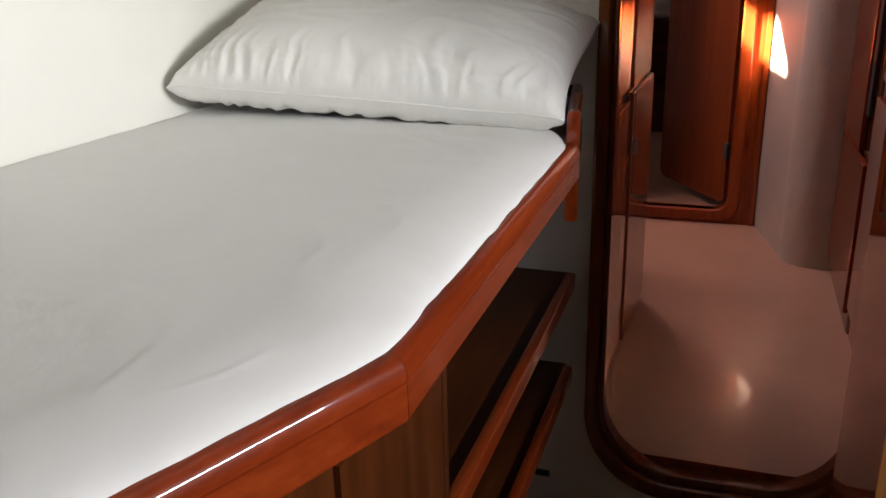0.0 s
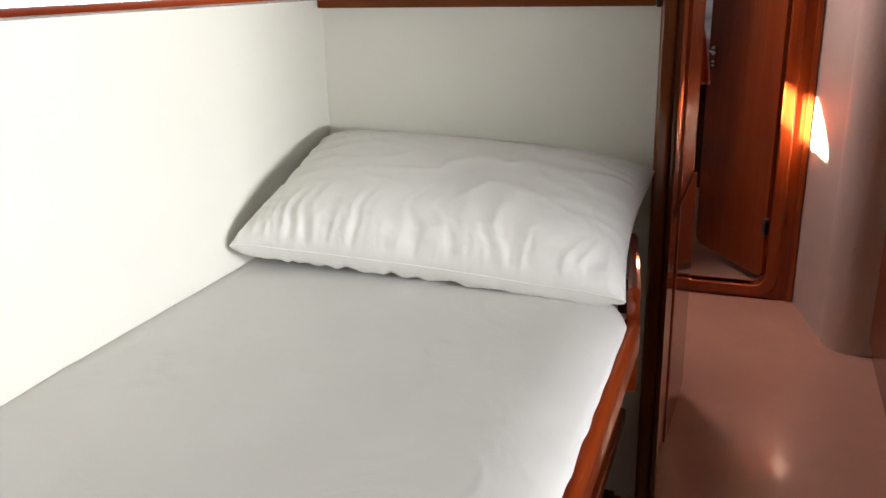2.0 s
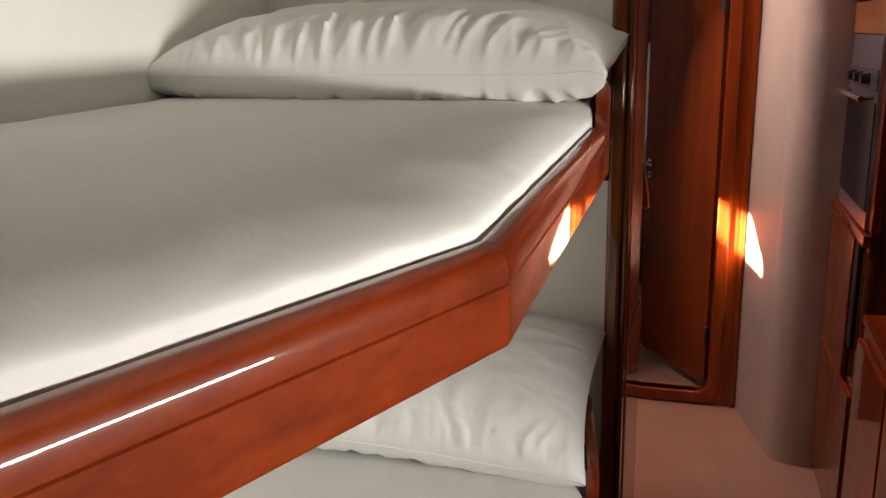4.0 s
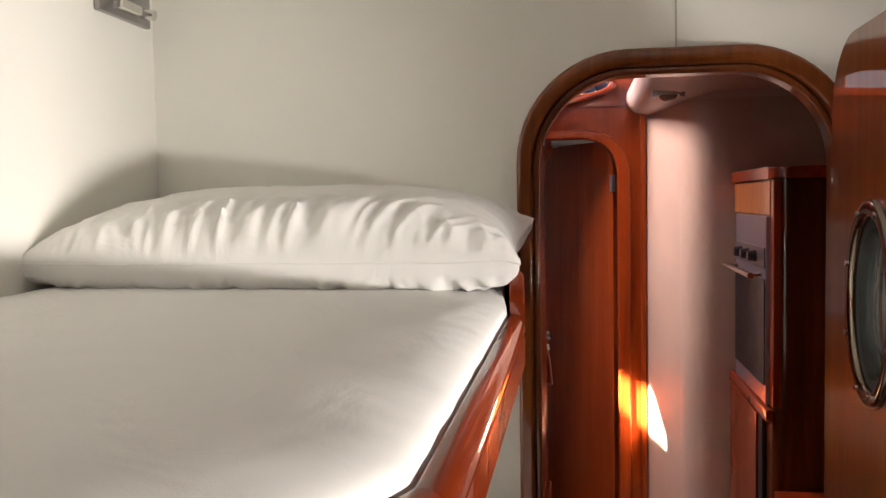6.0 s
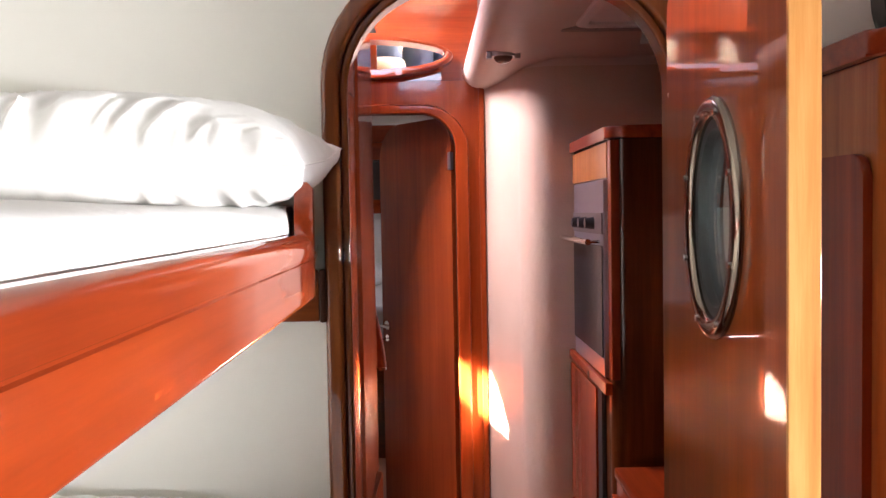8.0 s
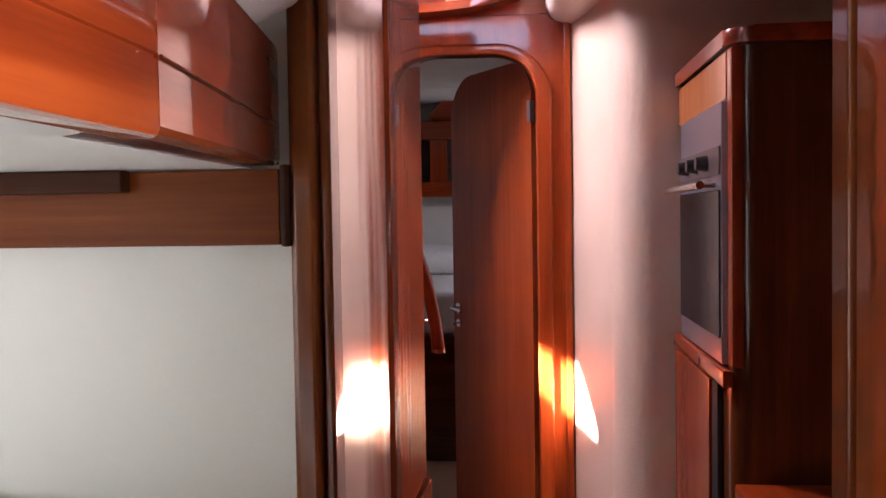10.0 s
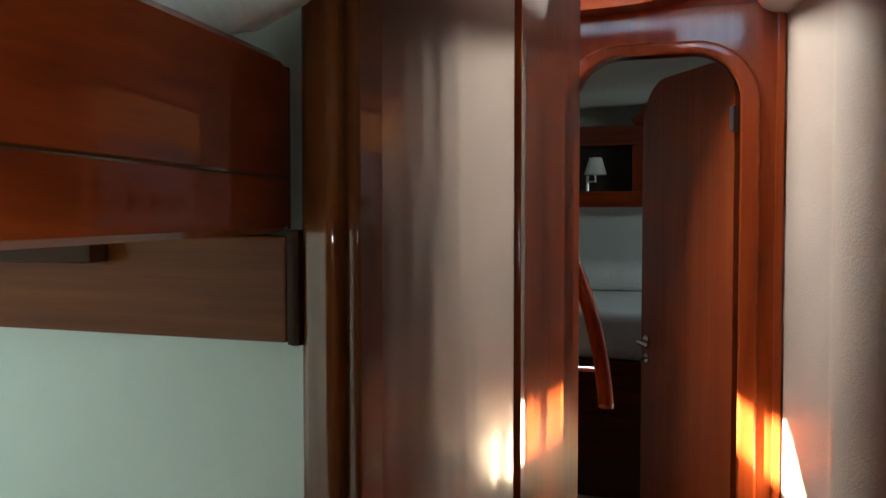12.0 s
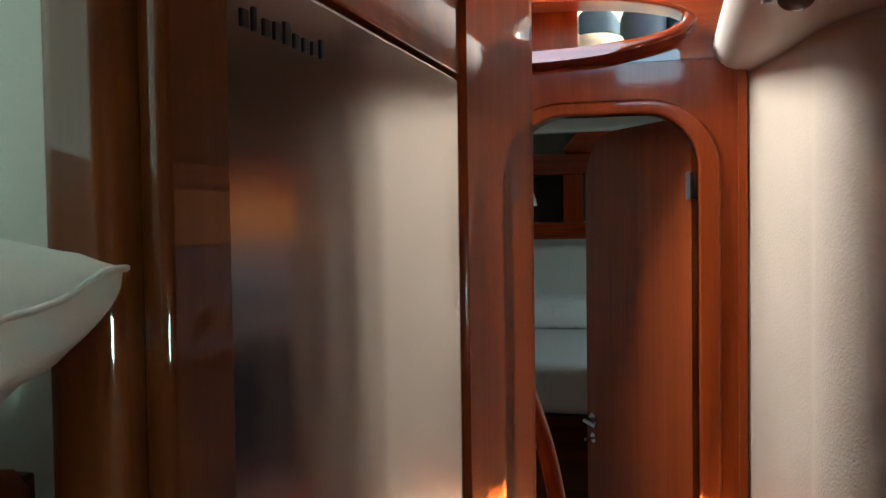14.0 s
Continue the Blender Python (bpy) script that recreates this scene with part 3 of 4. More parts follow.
def leaf_slab():
    """The leaf, a rounded panel with an oval hole for the porthole."""
    cx, cz = PORT
    out = rounded(0, LW, -0.012, 1.832, (0.12, 0.10, 0.10, 0.12), 12)
    at = {}

    def oval(a):
        e = 1 / math.sqrt((math.cos(a) / PA) ** 2 + (math.sin(a) / PB) ** 2)
        return (cx + e * math.cos(a), cz + e * math.sin(a))

    for p in out:
        at[math.atan2(p[1] - cz, p[0] - cx)] = p
    for k in range(44):
        a = -math.pi + 2 * math.pi * (k + 0.37) / 44
        dx, dz = math.cos(a), math.sin(a)
        best = None
        for p, q in zip(out, out[1:] + out[:1]):
            ex, ez = q[0] - p[0], q[1] - p[1]
            den = dx * ez - dz * ex
            if abs(den) < 1e-9:
                continue
            t = ((p[0] - cx) * ez - (p[1] - cz) * ex) / den
            w = ((p[0] - cx) * dz - (p[1] - cz) * dx) / den
            if t > 0 and -1e-6 <= w <= 1 + 1e-6 and (best is None or t < best):
                best = t
        at[a] = (cx + dx * best, cz + dz * best)
    keys = []
    for a in sorted(at):
        if not keys or a - keys[-1] > 1e-4:
            keys.append(a)
    return ring([at[a] for a in keys], [oval(a) for a in keys], "y", 0.034, 0.004)


part("door_panel", on_leaf(leaf_slab()), leaf_z, leaf)
pr = part("porthole_ring", on_leaf(ring(ellipse(*PORT, PA + 0.020, PB + 0.020, 44), ellipse(*PORT, PA - 0.006, PB - 0.006, 44), "y", -0.006, 0.044, bevel=0.008)), ring_metal, leaf, "dulled metal oval porthole ring")
part("porthole_seal", on_leaf(ring(ellipse(*PORT, PA - 0.004, PB - 0.004, 44), ellipse(*PORT, PA - 0.018, PB - 0.018, 44), "y", 0.004, 0.036)), black_seal_shade, leaf)
part("pane", on_leaf(prism(ellipse(*PORT, PA - 0.012, PB - 0.012, 44), "y", 0.014, 0.020)), glass, leaf)
for k in range(8):
    a = 2 * math.pi * (k + 0.5) / 8
    x, z = PORT[0] + (PA + 0.008) * math.cos(a), PORT[1] + (PB + 0.008) * math.sin(a)
    part("screw", on_leaf(tube([(x, -0.004, z), (x, -0.009, z)], 0.0042, seg=10)), chrome, pr)
for z in (0.35, 1.62):
    part("hinge_strap", tube([(0.225, 1.672, z), (0.262, 1.74, z), (0.285, BULK - 0.018, z)], 0.009), chrome, leaf, "chrome hinge arm")
part("door_edge", on_leaf(box(LW - 0.001, LW + 0.005, 0.0035, 0.0345, 0.10, 1.735, 0.0015)), lit_edge_z, leaf, "worn lipping along the door edge, paler to carry the light on it")

# ---------------------------------------------------------------- locker beside the door
hl = thing("hanging_locker", (0.95, 1.70, FLOOR), "honey cherry hanging locker beside the cabin door", "locker")
part("carcase", prism(rounded(0.480, 1.435, 1.576, BULK - 0.002, (0.03, 0.004, 0.004, 0.004), 6), "z", FLOOR, 1.655), honey_z, hl)
part("top_moulding", prism(rounded(0.462, 1.438, 1.556, BULK - 0.001, (0.045, 0.004, 0.004, 0.004), 6), "z", 1.656, 1.692, 0.009), wood_x, hl)
part("locker_door", prism(rounded(1.615, 1.800, 0.30, 1.530, 0.03, 5), "x", 0.466, 0.4795, 0.004), wood_z, hl)
sp = thing("cabin_speaker", (0.565, 1.70, 1.692), "small black oval loudspeaker on the locker top", "loudspeaker")
part("housing", prism(ellipse(0.562, 1.758, 0.036, 0.066, 28), "y", 1.675, 1.712, 0.012, seg=3), black_plastic, sp)
part("grille", prism(ellipse(0.562, 1.758, 0.029, 0.058, 28), "y", 1.667, 1.677, 0.004), black_cloth, sp)

# wall fitting high on the hull side
wf = thing("window_catch", (-1.0, 1.69, 1.93), "grey metal catch on the cream hull side", "catch")
part("plate", box(-0.9995, -0.988, 1.62, 1.80, 1.935, 1.995, 0.003), grey_metal, wf)
part("lever", box(-0.988, -0.966, 1.66, 1.73, 1.945, 1.962, 0.005), chrome, wf)
part("knob", tube([(-0.988, 1.765, 1.958), (-0.962, 1.765, 1.952)], 0.010), chrome, wf)

# ---------------------------------------------------------------- passage
FAR = 3.715
P0 = BULK + 0.035
structure("floor_2", box(-1.70, 1.50, P0, FAR + 0.04, -0.08, 0.0), floor_mat, "beige pinkish passage sole")
structure("wall_east_2", box(1.44, 1.50, P0, FAR, 0, 2.05), wood_z, "cherry galley end wall")
# made-up hole, cut so the sun throws its patch on the far bulkhead
SUN_SLOT = [(2.968, 2.325), (2.958, 2.352), (2.945, 2.372), (2.932, 2.362), (2.925, 2.345), (2.888, 2.395), (2.82, 2.370), (2.70, 2.287), (2.67, 2.250), (2.748, 2.240), (2.907, 2.215), (2.945, 2.195), (2.955, 2.22), (2.968, 2.24)]
structure("wall_west_2", wall_with_hole(P0, FAR, 0, 2.60, SUN_SLOT, "x", -1.708, -1.70), wood_z, "cherry wall of the companionway well with a made-up slot for the sun patch")
prof = [(0.078 + 0.060 * math.cos(radians(a)), 1.985 + 0.060 * math.sin(radians(a))) for a in range(90, 261, 17)]
prof += [(0.10, 1.920), (0.14, 1.918), (0.20, 1.930), (0.30, 1.952), (1.44, 1.955), (1.44, 2.045)]
vinyl_pale = plain("pale vinyl deckhead", (0.62, 0.53, 0.47), 0.5, vary=0.03, grit=0.3)
structure("ceiling_2", prism(prof, "y", P0, FAR - 0.002), vinyl_pale, "pale padded passage deckhead with a rolled edge", angle=60)
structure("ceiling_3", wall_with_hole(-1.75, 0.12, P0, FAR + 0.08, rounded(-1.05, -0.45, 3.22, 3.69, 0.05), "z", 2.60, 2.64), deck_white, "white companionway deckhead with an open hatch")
# added sun blocker out of view, as high as the hatch width needs
structure("wall_hatch", box(-1.17, -1.11, 2.95, 3.80, 2.641, 3.30), deck_white, "unseen white screen added to keep the sun out of the companionway hatch")
# unseen closing wall, dark and dull so the lamp isn't mirrored into the steel
structure("wall_upper", box(0.075, 0.12, P0, FAR - 0.03, 2.046, 2.60), dark_void, "unseen coaming above the passage deckhead, darkened against lamp reflections")
structure("wall_upper_2", wall_with_hole(-1.70, 0.075, DECK + 0.05, 2.60, rounded(-1.40, -0.03, 2.185, 2.34, 0.04), "y", P0, P0 + 0.03), deck_white, "white coaming above the bulkhead with a long window")
structure("wall_back", box(-1.70, -1.07, P0, P0 + 0.03, 0.0, DECK + 0.05), wood_z, "cherry end wall of the companionway well")

# curved vinyl bulkhead
path = [(0.099, FAR - 0.002), (0.127, 3.60), (0.156, 3.48), (0.181, 3.378)] + [(0.297 + 0.113 * math.cos(radians(a)), 3.355 + 0.113 * math.sin(radians(a))) for a in range(186, 271, 7)] + [(0.36, 3.242), (1.44, 3.242)]
structure("wall_curved", prism(path + [(1.44, FAR)], "z", 0.0, 1.925), vinyl, "curved bulkhead covered in grained beige vinyl", angle=60)
structure("wall_curved_top", prism([(x + 0.004, y + 0.004) for x, y in path] + [(1.44, FAR)], "z", 1.9255, 1.975), vinyl_pale, "pale top band of the curved bulkhead", angle=60)

# far bulkhead with arched doorway and the oval opening above it
FAR_IN = rounded(-0.470, -0.016, 0.060, 1.832, (0.05, 0.05, 0.135, 0.135), 12)
FAR_OUT = rounded(-0.520, 0.034, 0.012, 1.866, (0.08, 0.08, 0.175, 0.175), 12)
structure("wall_far", wall_with_hole(-1.70, 0.098, 0.0, 1.955, FAR_IN, "y", FAR, FAR + 0.04), satin_z, "varnished cherry bulkhead around the arched doorway")
OVAL = ellipse(-0.42, 2.040, 0.375, 0.060, 48)
structure("wall_far_upper", wall_with_hole(-1.70, 0.12, 1.9555, 2.60, OVAL, "y", FAR - 0.004, FAR + 0.03), wood_x, "cherry panel with a long oval opening above the doorway")
ft = thing("door_frame_2", (-0.24, FAR, 0.0), "cherry arched moulding around the far doorway", "door frame", kind="structure")
part("outer_moulding", ring(FAR_OUT, FAR_IN, "y", FAR - 0.012, FAR + 0.05, bevel=0.008), satin_z, ft)
part("corner_bead", box(0.074, 0.095, FAR - 0.012, FAR - 0.0005, 0.0, 1.93, 0.005), satin_z, ft)
structure("trim_oval", ring(ellipse(-0.42, 2.034, 0.400, 0.080, 48), ellipse(-0.42, 2.040, 0.370, 0.058, 48), "y", FAR - 0.085, FAR - 0.002, bevel=0.010), wood_x, "moulded cherry lip of the long oval opening")

# far door, half open into the cabin beyond
A, B = Vector((-0.020, 3.772)), Vector((-0.318, 4.205))
al = (B - A).normalized()
FLEAF = Matrix(((al.x, -al.y, 0, A.x), (al.y, al.x, 0, A.y), (0, 0, 1, 0), (0, 0, 0, 1)))
fl = thing("door_2", (A.x, A.y, 0.065), "half-open varnished cherry door with a rounded top", "door", kind="structure")
LN = (B - A).length


def on_far(b):
    bmesh.ops.transform(b, matrix=FLEAF, verts=b.verts)
    return b


part("door_panel", on_far(prism(rounded(0, LN, 0.075, 1.828, (0.03, 0.05, 0.15, 0.12), 10), "y", -0.014, 0.014, 0.004)), satin_z, fl)
for z in (1.655, 0.30):
    part("hinge", on_far(box(-0.012, 0.008, 0.010, 0.026, z - 0.034, z + 0.034, 0.003)), steel_trim, fl, "steel hinge")
hy = 0.972
part("handle", on_far(tube([(LN - 0.045, 0.012, hy), (LN - 0.045, 0.045, hy), (LN - 0.052, 0.052, hy), (LN - 0.12, 0.052, hy - 0.004)], 0.0075)), chrome, fl, "chrome lever handle")
part("rose", on_far(tube([(LN - 0.045, 0.0145, hy), (LN - 0.045, 0.022, hy)], 0.020, seg=20)), chrome, fl)
part("key_rose", on_far(tube([(LN - 0.045, 0.0145, hy - 0.055), (LN - 0.045, 0.021, hy - 0.055)], 0.015, seg=20)), chrome, fl)
part("key", on_far(tube([(LN - 0.045, 0.021, hy - 0.055), (LN - 0.045, 0.048, hy - 0.058)], 0.004)), chrome, fl)

# ---------------------------------------------------------------- refrigerator unit, along a wall slightly off square
FX = -0.282
SKEW = Matrix.Translation((FX, 2.380, 0)) @ pose(0, 0, 0, 0, 0, -2.2) @ Matrix.Translation((-FX, -2.380, 0))


def skew(b):
    bmesh.ops.transform(b, matrix=SKEW, verts=b.verts)
    return b


fc = thing("fridge_cabinet", (-0.5, 2.5, 0.0), "varnished cherry cabinet that holds the refrigerator", "cabinet")
part("side_panel", prism([(-0.66, 2.42), (-0.2765, 2.3845), (-0.2705, 2.765), (-0.2725, 2.775), (-0.280, 2.781), (-0.66, 2.781)], "z", 0.765, 1.945), wood_z, fc)
part("top_panel", skew(box(-0.66, FX, 1.870, 2.381, 1.716, 1.945, 0.004)), wood_x, fc)
part("crown", skew(box(-0.67, FX + 0.012, 1.870, 2.806, 1.946, 2.10, 0.006)), wood_y, fc)
part("lower_body", skew(box(-0.66, FX - 0.012, 1.900, 2.806, 0.0, 0.763, 0.004)), wood_z, fc)
part("lower_door", skew(box(FX - 0.0115, FX + 0.006, 2.395, 2.78, 0.03, 0.752, 0.006)), wood_z, fc)
part("lower_door", skew(box(FX - 0.0115, FX + 0.002, 1.91, 2.370, 0.03, 0.735, 0.006)), wood_z, fc)
part("seal", skew(box(FX - 0.0118, FX - 0.006, 2.371, 2.394, 0.06, 0.745)), black_seal_shade, fc)
fr = thing("refrigerator", (-0.5, 2.15, 0.765), "brushed stainless steel refrigerator door in the cherry cabinet", "refrigerator")
part("body", skew(box(-0.65, FX - 0.025, 1.900, 2.378, 0.766, 1.690)), dark_void, fr)
part("door", skew(box(FX - 0.024, FX, 1.8655, 2.380, 0.768, 1.712, 0.0035)), steel, fr)
# raised maker's mark, plain bars
for k, (w, hh) in enumerate(((0.006, 0.011), (0.003, 0.015), (0.006, 0.011), (0.007, 0.012), (0.006, 0.015), (0.006, 0.010), (0.006, 0.010), (0.006, 0.010), (0.004, 0.014))):
    y = 1.966 + k * 0.0118
    part("mark", skew(box(FX - 0.001, FX + 0.0012, y, y + w * 1.15, 1.676, 1.676 + hh * 0.85, 0.0005)), black_plastic, fr)

# companionway hand rail and steps
rl = thing("handrail", (-0.31, 3.14, 0.95), "curved cherry handrail on chrome stubs by the companionway", "handrail")
part("rail", tube(bez((-0.46, 3.20, 1.44), (-0.300, 3.145, 1.24), (-0.280, 3.136, 0.972), 18), 0.017, seg=16), wood_z, rl)
part("stub", tube([(-0.485, 3.150, 1.047), (-0.300, 3.145, 1.047)], 0.006), chrome, rl, "chrome stub")
part("end_cap", tube([(-0.280, 3.136, 0.976), (-0.280, 3.136, 0.967)], 0.0178, seg=16), chrome, rl)
cs = thing("companionway_steps", (-0.9, 3.3, 0.0), "dark cherry companionway steps", "steps")
part("side", box(-1.10, -0.475, 3.130, 3.165, 0.0, 1.30, 0.006), matt_y, cs)
for k in range(4):
    part("tread", box(-0.72 - 0.18 * k, -0.48 - 0.18 * k, 3.166, 3.68, 0.22 + 0.26 * k, 0.25 + 0.26 * k, 0.005), trim_y, cs)

# ---------------------------------------------------------------- galley side: oven tower and counter
OX = 0.352
ov = thing("oven_cabinet", (0.65, 2.95, 0.0), "varnished cherry oven tower with rounded corners", "cabinet")
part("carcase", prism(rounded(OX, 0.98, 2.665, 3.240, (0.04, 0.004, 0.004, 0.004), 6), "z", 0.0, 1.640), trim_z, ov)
part("top_moulding", prism(rounded(OX - 0.014, 0.985, 2.648, 3.2405, (0.05, 0.004, 0.004, 0.004), 6), "z", 1.641, 1.674, 0.009), wood_y, ov)
part("fascia", box(OX - 0.005, OX - 0.0005, 2.712, 3.236, 1.542, 1.636, 0.002), honey_z, ov)
part("corner_post", box(OX - 0.004, OX + 0.02, 2.668, 2.709, 1.01, 1.638, 0.006), wood_z, ov)
part("plinth_rail", box(OX - 0.022, OX - 0.0005, 2.668, 3.236, 0.970, 1.006, 0.007), wood_y, ov)
part("drawer_front", box(OX - 0.018, OX - 0.0005, 2.820, 3.236, 0.530, 0.962, 0.005), wood_z, ov)
# solid black strip in place of the shadow beside the drawer front
part("drawer_shadow", box(OX - 0.012, OX - 0.0008, 2.765, 2.818, 0.640, 0.962, 0.002), black_seal_shade, ov)
part("lower_door", box(OX - 0.016, OX - 0.0005, 2.700, 3.236, 0.06, 0.515, 0.005), wood_z, ov)
part("finger_hole", tube([(OX - 0.0235, 2.90, 0.985), (OX - 0.021, 2.90, 0.985)], 0.010), black_seal_shade, ov)
on = thing("oven", (0.6, 2.93, 1.008), "built-in steel and dark glass oven", "oven")
part("front_frame", box(OX - 0.014, OX + 0.05, 2.712, 3.160, 1.010, 1.538, 0.004), steel_trim, on)
part("control_panel", box(OX - 0.018, OX - 0.0145, 2.718, 3.154, 1.392, 1.450, 0.0015), plain("bronze control panel", (0.12, 0.10, 0.10), 0.3, 0.4), on)
part("door_glass", box(OX - 0.0175, OX - 0.0145, 2.720, 3.152, 1.062, 1.362, 0.0015), oven_glass, on)
part("handle", tube([(OX - 0.052, 2.728, 1.372), (OX - 0.052, 3.148, 1.372)], 0.0085), chrome, on, "chrome bar handle")
for y in (2.76, 3.115):
    part("handle_stub", tube([(OX - 0.0145, y, 1.372), (OX - 0.052, y, 1.372)], 0.005), chrome, on)
for y in (2.83, 2.935, 3.04):
    part("knob", tube([(OX - 0.018, y, 1.421), (OX - 0.042, y, 1.421)], [0.018, 0.014], seg=18), black_plastic, on)
gc = thing("galley_counter", (0.7, 2.28, 0.0), "cherry galley counter unit with a wooden fiddle", "counter")
part("front_panel", box(OX + 0.004, 0.98, P0 + 0.01, 2.662, 0.0, 0.760, 0.004), wood_z, gc)
part("drawer", box(OX - 0.014, OX + 0.0035, P0 + 0.03, 2.26, 0.10, 0.72, 0.005), wood_z, gc)
part("drawer", box(OX - 0.014, OX + 0.0035, 2.28, 2.645, 0.10, 0.72, 0.005), wood_z, gc)
part("worktop", box(OX - 0.006, 0.985, P0 + 0.005, 2.646, 0.761, 0.790, 0.007), wood_y, gc)

# ceiling lamp and hatch in the passage deckhead
cl2 = thing("ceiling_lamp", (0.10, 2.97, 1.92), "small grey dome lamp on the passage deckhead", "lamp")
LX, LY, LZ = 0.105, 2.99, 1.921
part("base_ring", tube([(LX, LY, LZ + 0.004), (LX, LY, LZ - 0.010)], 0.036, seg=24), grey_metal, cl2)
dome = bmesh.new()
bmesh.ops.create_uvsphere(dome, u_segments=20, v_segments=10, radius=0.028)
bmesh.ops.transform(dome, matrix=Matrix.Translation((LX, LY, LZ - 0.010)) @ Matrix.Diagonal((1, 1, 0.7, 1)), verts=dome.verts)
part("dome", dome, plain("smoked lens", (0.16, 0.13, 0.11), 0.25, coat=0.6), cl2)
for dx in (-0.042, 0.042):
    part("bracket", box(LX + dx - 0.008, LX + dx + 0.008, LY - 0.012, LY + 0.012, LZ - 0.016, LZ + 0.006, 0.003), grey_metal, cl2)
ht = thing("deck_hatch", (0.42, 2.6, 1.955), "pale deck hatch frame with a grey rail and a pull tab", "hatch")
part("hatch_frame", ring(rounded(0.27, 0.62, 2.34, 2.74, 0.04), rounded(0.30, 0.59, 2.37, 2.71, 0.03), "z", 1.938, 1.9545, bevel=0.004), white_plastic, ht)
part("skylight_pane", prism(rounded(0.302, 0.588, 2.372, 2.708, 0.028), "z", 1.948, 1.9535), white_plastic, ht, "milky skylight pane")
part("rail", box(0.24, 0.64, 2.75, 2.775, 1.936, 1.9545, 0.003), grey_metal, ht)
part("pull_tab", prism([(0.452, 1.900), (0.474, 1.900), (0.468, 1.936), (0.458, 1.936)], "y", 2.758, 2.764), white_plastic, ht, "white pull tab")

# ---------------------------------------------------------------- cabin beyond the far door
C0 = FAR + 0.041
structure("floor_3", box(-1.75, 0.80, C0, 7.30, -0.02, 0.04), floor_mat, "beige sole of the far cabin")
structure("wall_far_cabin_north", box(-1.75, 0.80, 7.2, 7.3, 0.04, 2.3), wall_white, "cream end wall of the far cabin")
structure("wall_far_cabin_west", box(-1.75, -1.69, C0, 7.2, 0.04, 2.3), wall_white, "cream hull side of the far cabin")
# window is made up, an opening for the far cabin's added fill
structure("wall_far_cabin_east", wall_with_hole(C0, 7.2, 0.04, 2.3, rounded(5.3, 5.7, 1.62, 1.88, 0.06), "x", 0.74, 0.80), wall_white, "cream side wall of the far cabin with a made-up small window")
structure("ceiling_4", prism([(C0, 1.90), (4.8, 1.92), (7.2, 2.14), (7.2, 2.25), (C0, 1.945)], "x", -1.75, 0.80), deck_white, "white deckhead of the far cabin")
fb = thing("berth", (-0.7, 6.2, 0.04), "berth with a pale mattress in the far cabin", "berth")
part("base", box(-1.685, 0.2, 5.35, 7.19, 0.04, 0.70, 0.01), trim_x, fb)
part("mattress", box(-1.68, 0.19, 5.36, 7.18, 0.705, 0.93, 0.05, seg=4), sheet_mat, fb)
lay_pillow("white pillow on the berth of the far cabin", -0.80, 6.75, 1.01, 0.7, 0.4, 0.18, 8, 4, 12.0)
fs = thing("wall_shelf", (-0.9, 7.0, 1.46), "dark cherry bookshelf across the end of the far cabin", "shelf")
part("bottom_rail", box(-1.685, 0.4, 6.90, 7.195, 1.455, 1.56, 0.006), wood_x, fs)
# the recess's darkness is put into the back's near-black colour
part("back", box(-1.685, 0.4, 7.17, 7.195, 1.561, 1.86), dark_void, fs)
part("top_rail", box(-1.685, 0.4, 6.95, 7.195, 1.861, 1.99, 0.006), wood_x, fs)
part("bracket", box(-0.72, -0.60, 6.95, 7.169, 1.561, 1.86, 0.005), wood_z, fs)
part("corner_block", prism([(-0.70, 1.991), (-0.35, 1.991), (-0.35, 2.10), (-0.60, 2.10)], "y", 6.7, 7.19), wood_x, fs)
wl = thing("reading_lamp", (-0.99, 6.9, 1.56), "reading lamp with a white conical shade on the shelf rail", "lamp")
part("shade", tube([(-0.94, 6.84, 1.775), (-0.94, 6.84, 1.665)], [0.040, 0.072], seg=24, caps=False), lamp_white, wl)
part("arm", tube([(-0.94, 6.84, 1.70), (-0.94, 6.84, 1.62), (-1.00, 6.88, 1.62)], 0.008), chrome, wl)
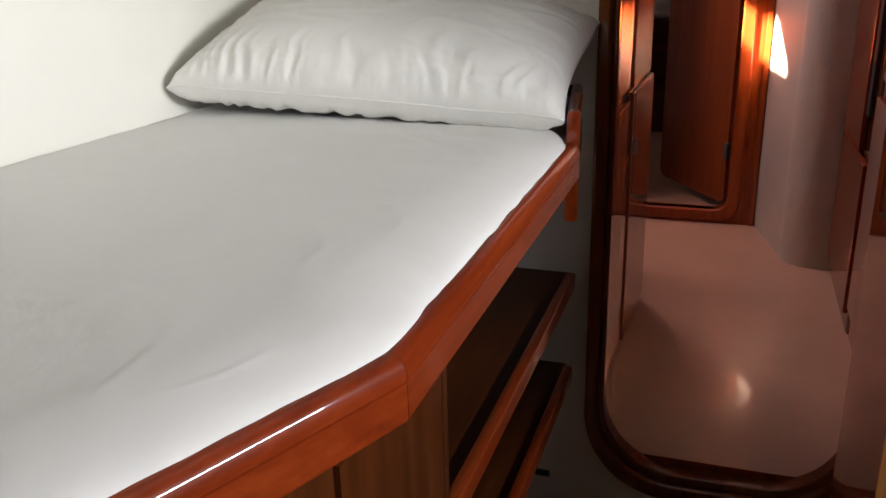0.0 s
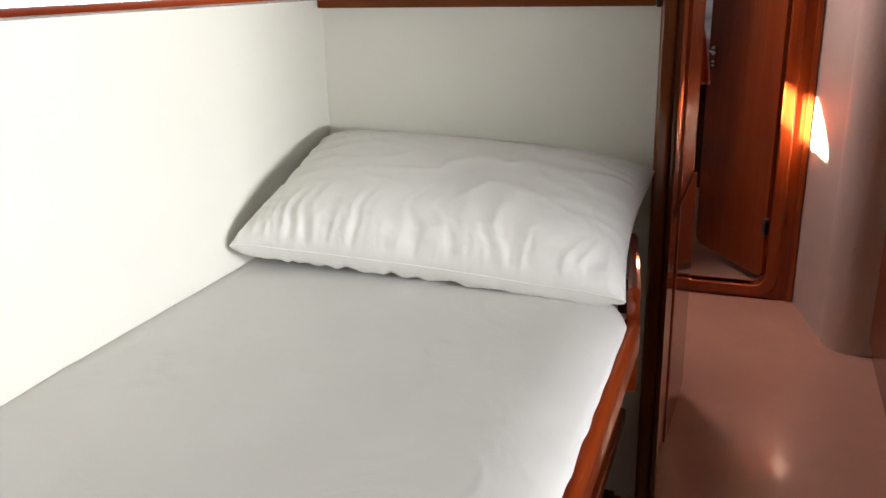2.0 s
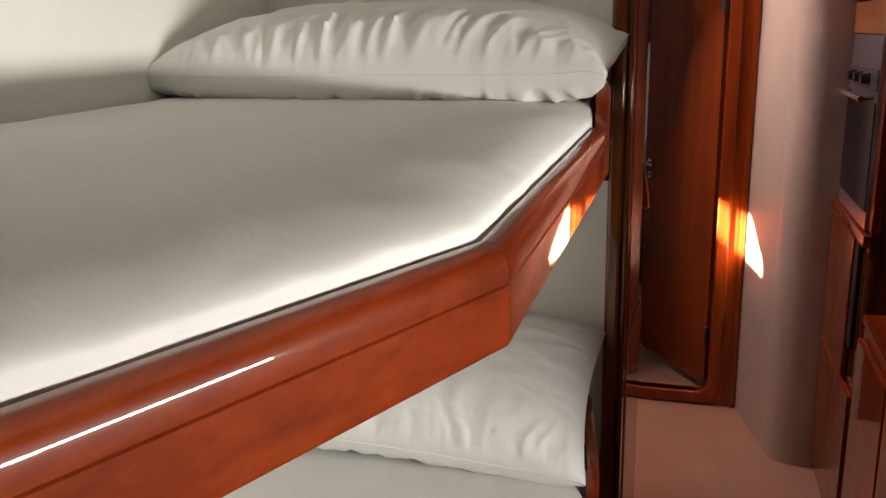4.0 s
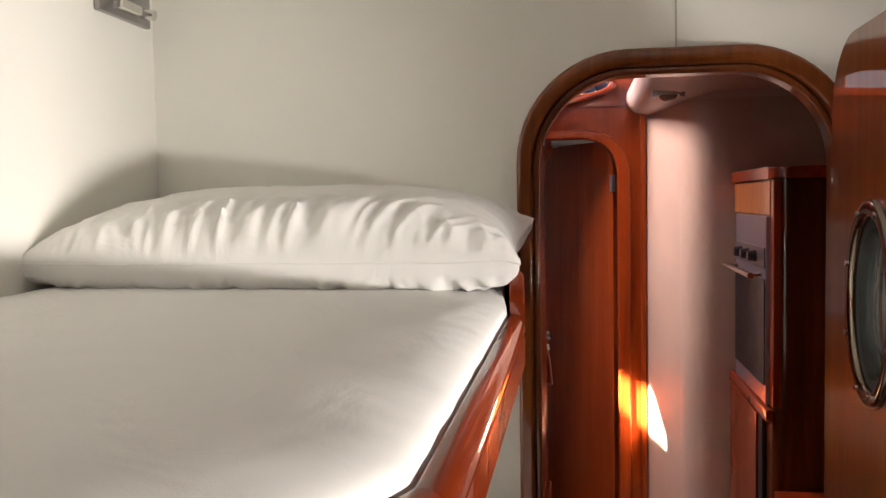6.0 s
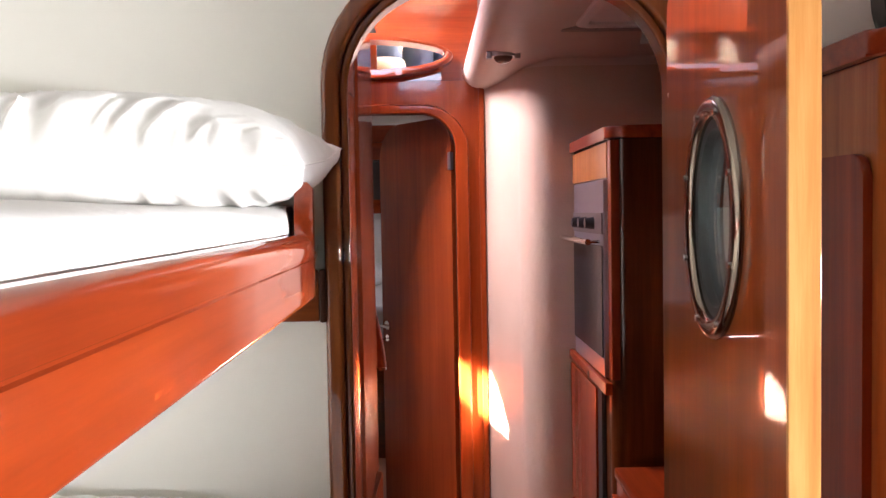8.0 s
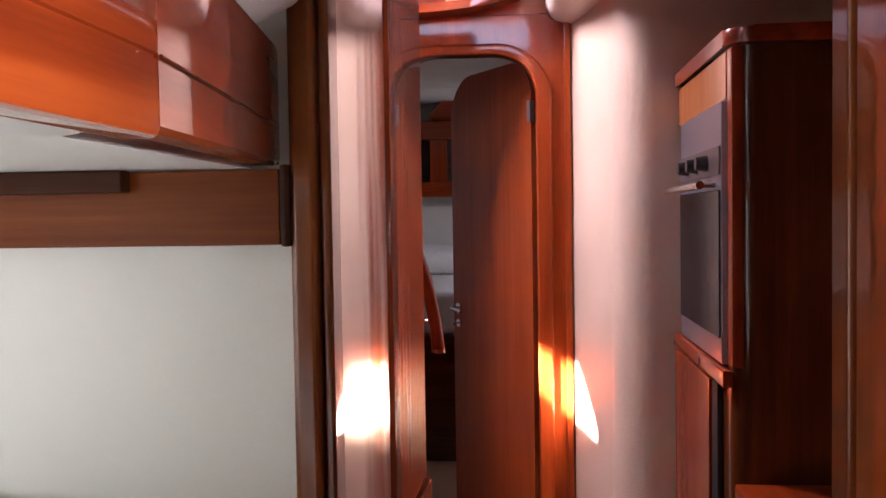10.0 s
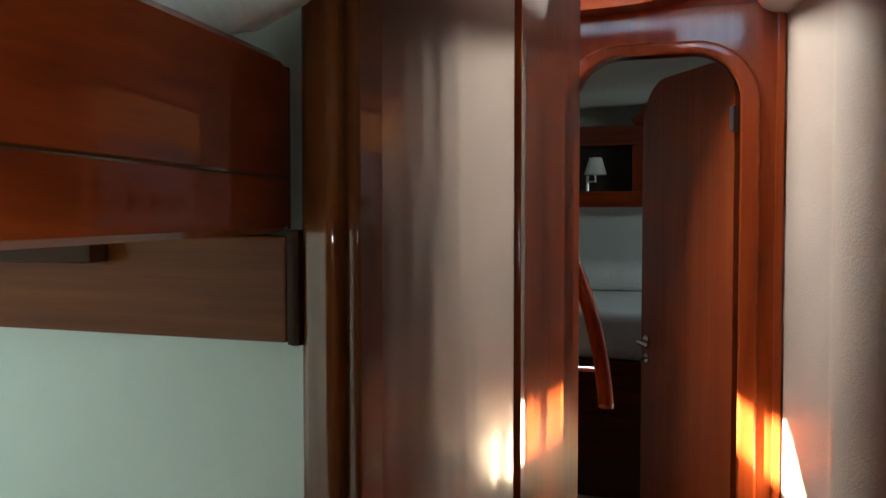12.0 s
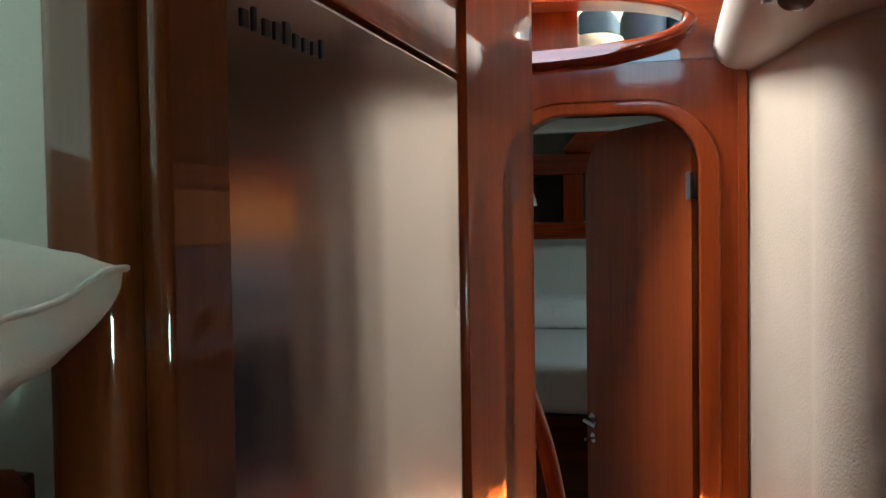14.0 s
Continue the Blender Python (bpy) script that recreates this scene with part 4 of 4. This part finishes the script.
part("stem", tube([(-1.00, 6.895, 1.561), (-1.00, 6.895, 1.66)], 0.012), chrome, wl)

# seen through the oval opening: cushions on a lit ledge
structure("ledge", box(-1.75, 0.30, FAR + 0.031, 5.2, 1.955, 1.985), cream_cloth, "pale ledge behind the oval opening")
structure("wall_upper_3", box(-1.75, 0.30, 5.15, 5.2, 1.986, 2.35), deck_white, "white back of the space behind the oval opening")


def bolster(cx, cy, cz, rx, ry, rz):
    b = bmesh.new()
    bmesh.ops.create_uvsphere(b, u_segments=28, v_segments=16, radius=1.0)
    for v in b.verts:
        v.co = Vector((math.copysign(abs(v.co.x) ** 0.8, v.co.x) * rx, v.co.y * ry, math.copysign(abs(v.co.z) ** 0.8, v.co.z) * rz))
        v.co *= 1 + 0.03 * noise.noise(v.co * 14)
        v.co += Vector((cx, cy, cz))
    return b


# roof and west end are added to hold sky light off the ledge
structure("ceiling_5", box(-1.75, 0.30, FAR + 0.031, 5.20, 2.351, 2.37), deck_white, "white roof added over the ledge behind the oval opening to block sky light")
structure("wall_upper_4", box(-1.79, -1.751, FAR + 0.031, 5.2, 1.986, 2.37), deck_white, "white end added to the space behind the oval opening to block light")
structure("ledge_2", box(-1.75, 0.30, 4.03, 5.14, 1.9855, 2.050), cream_cloth, "raised pale ledge behind the oval opening")
for cx, cz, rx, rz in ((-0.150, 2.130, 0.072, 0.079), (-0.035, 2.125, 0.060, 0.074), (-0.80, 2.13, 0.16, 0.079)):
    tagged(part("cushion", bolster(cx, 4.16, cz, rx, 0.06, rz), navy_cloth), "round navy blue cushion on the ledge behind the opening", "cushion", "navy cushions")
tagged(part("seat_pad", bolster(-0.285, 4.17, 2.088, 0.085, 0.10, 0.038), cream_cloth), "cream quilted pad on the ledge behind the opening", "cushion")
tagged(part("cushion", bolster(-0.315, 4.42, 2.155, 0.09, 0.06, 0.105), navy_cloth), "dark navy cushion behind the cream pad", "cushion", "navy cushions")
structure("post", box(-0.475, -0.312, 3.83, 3.88, 1.986, 2.40, 0.006), wood_z, "cherry post behind the oval opening")
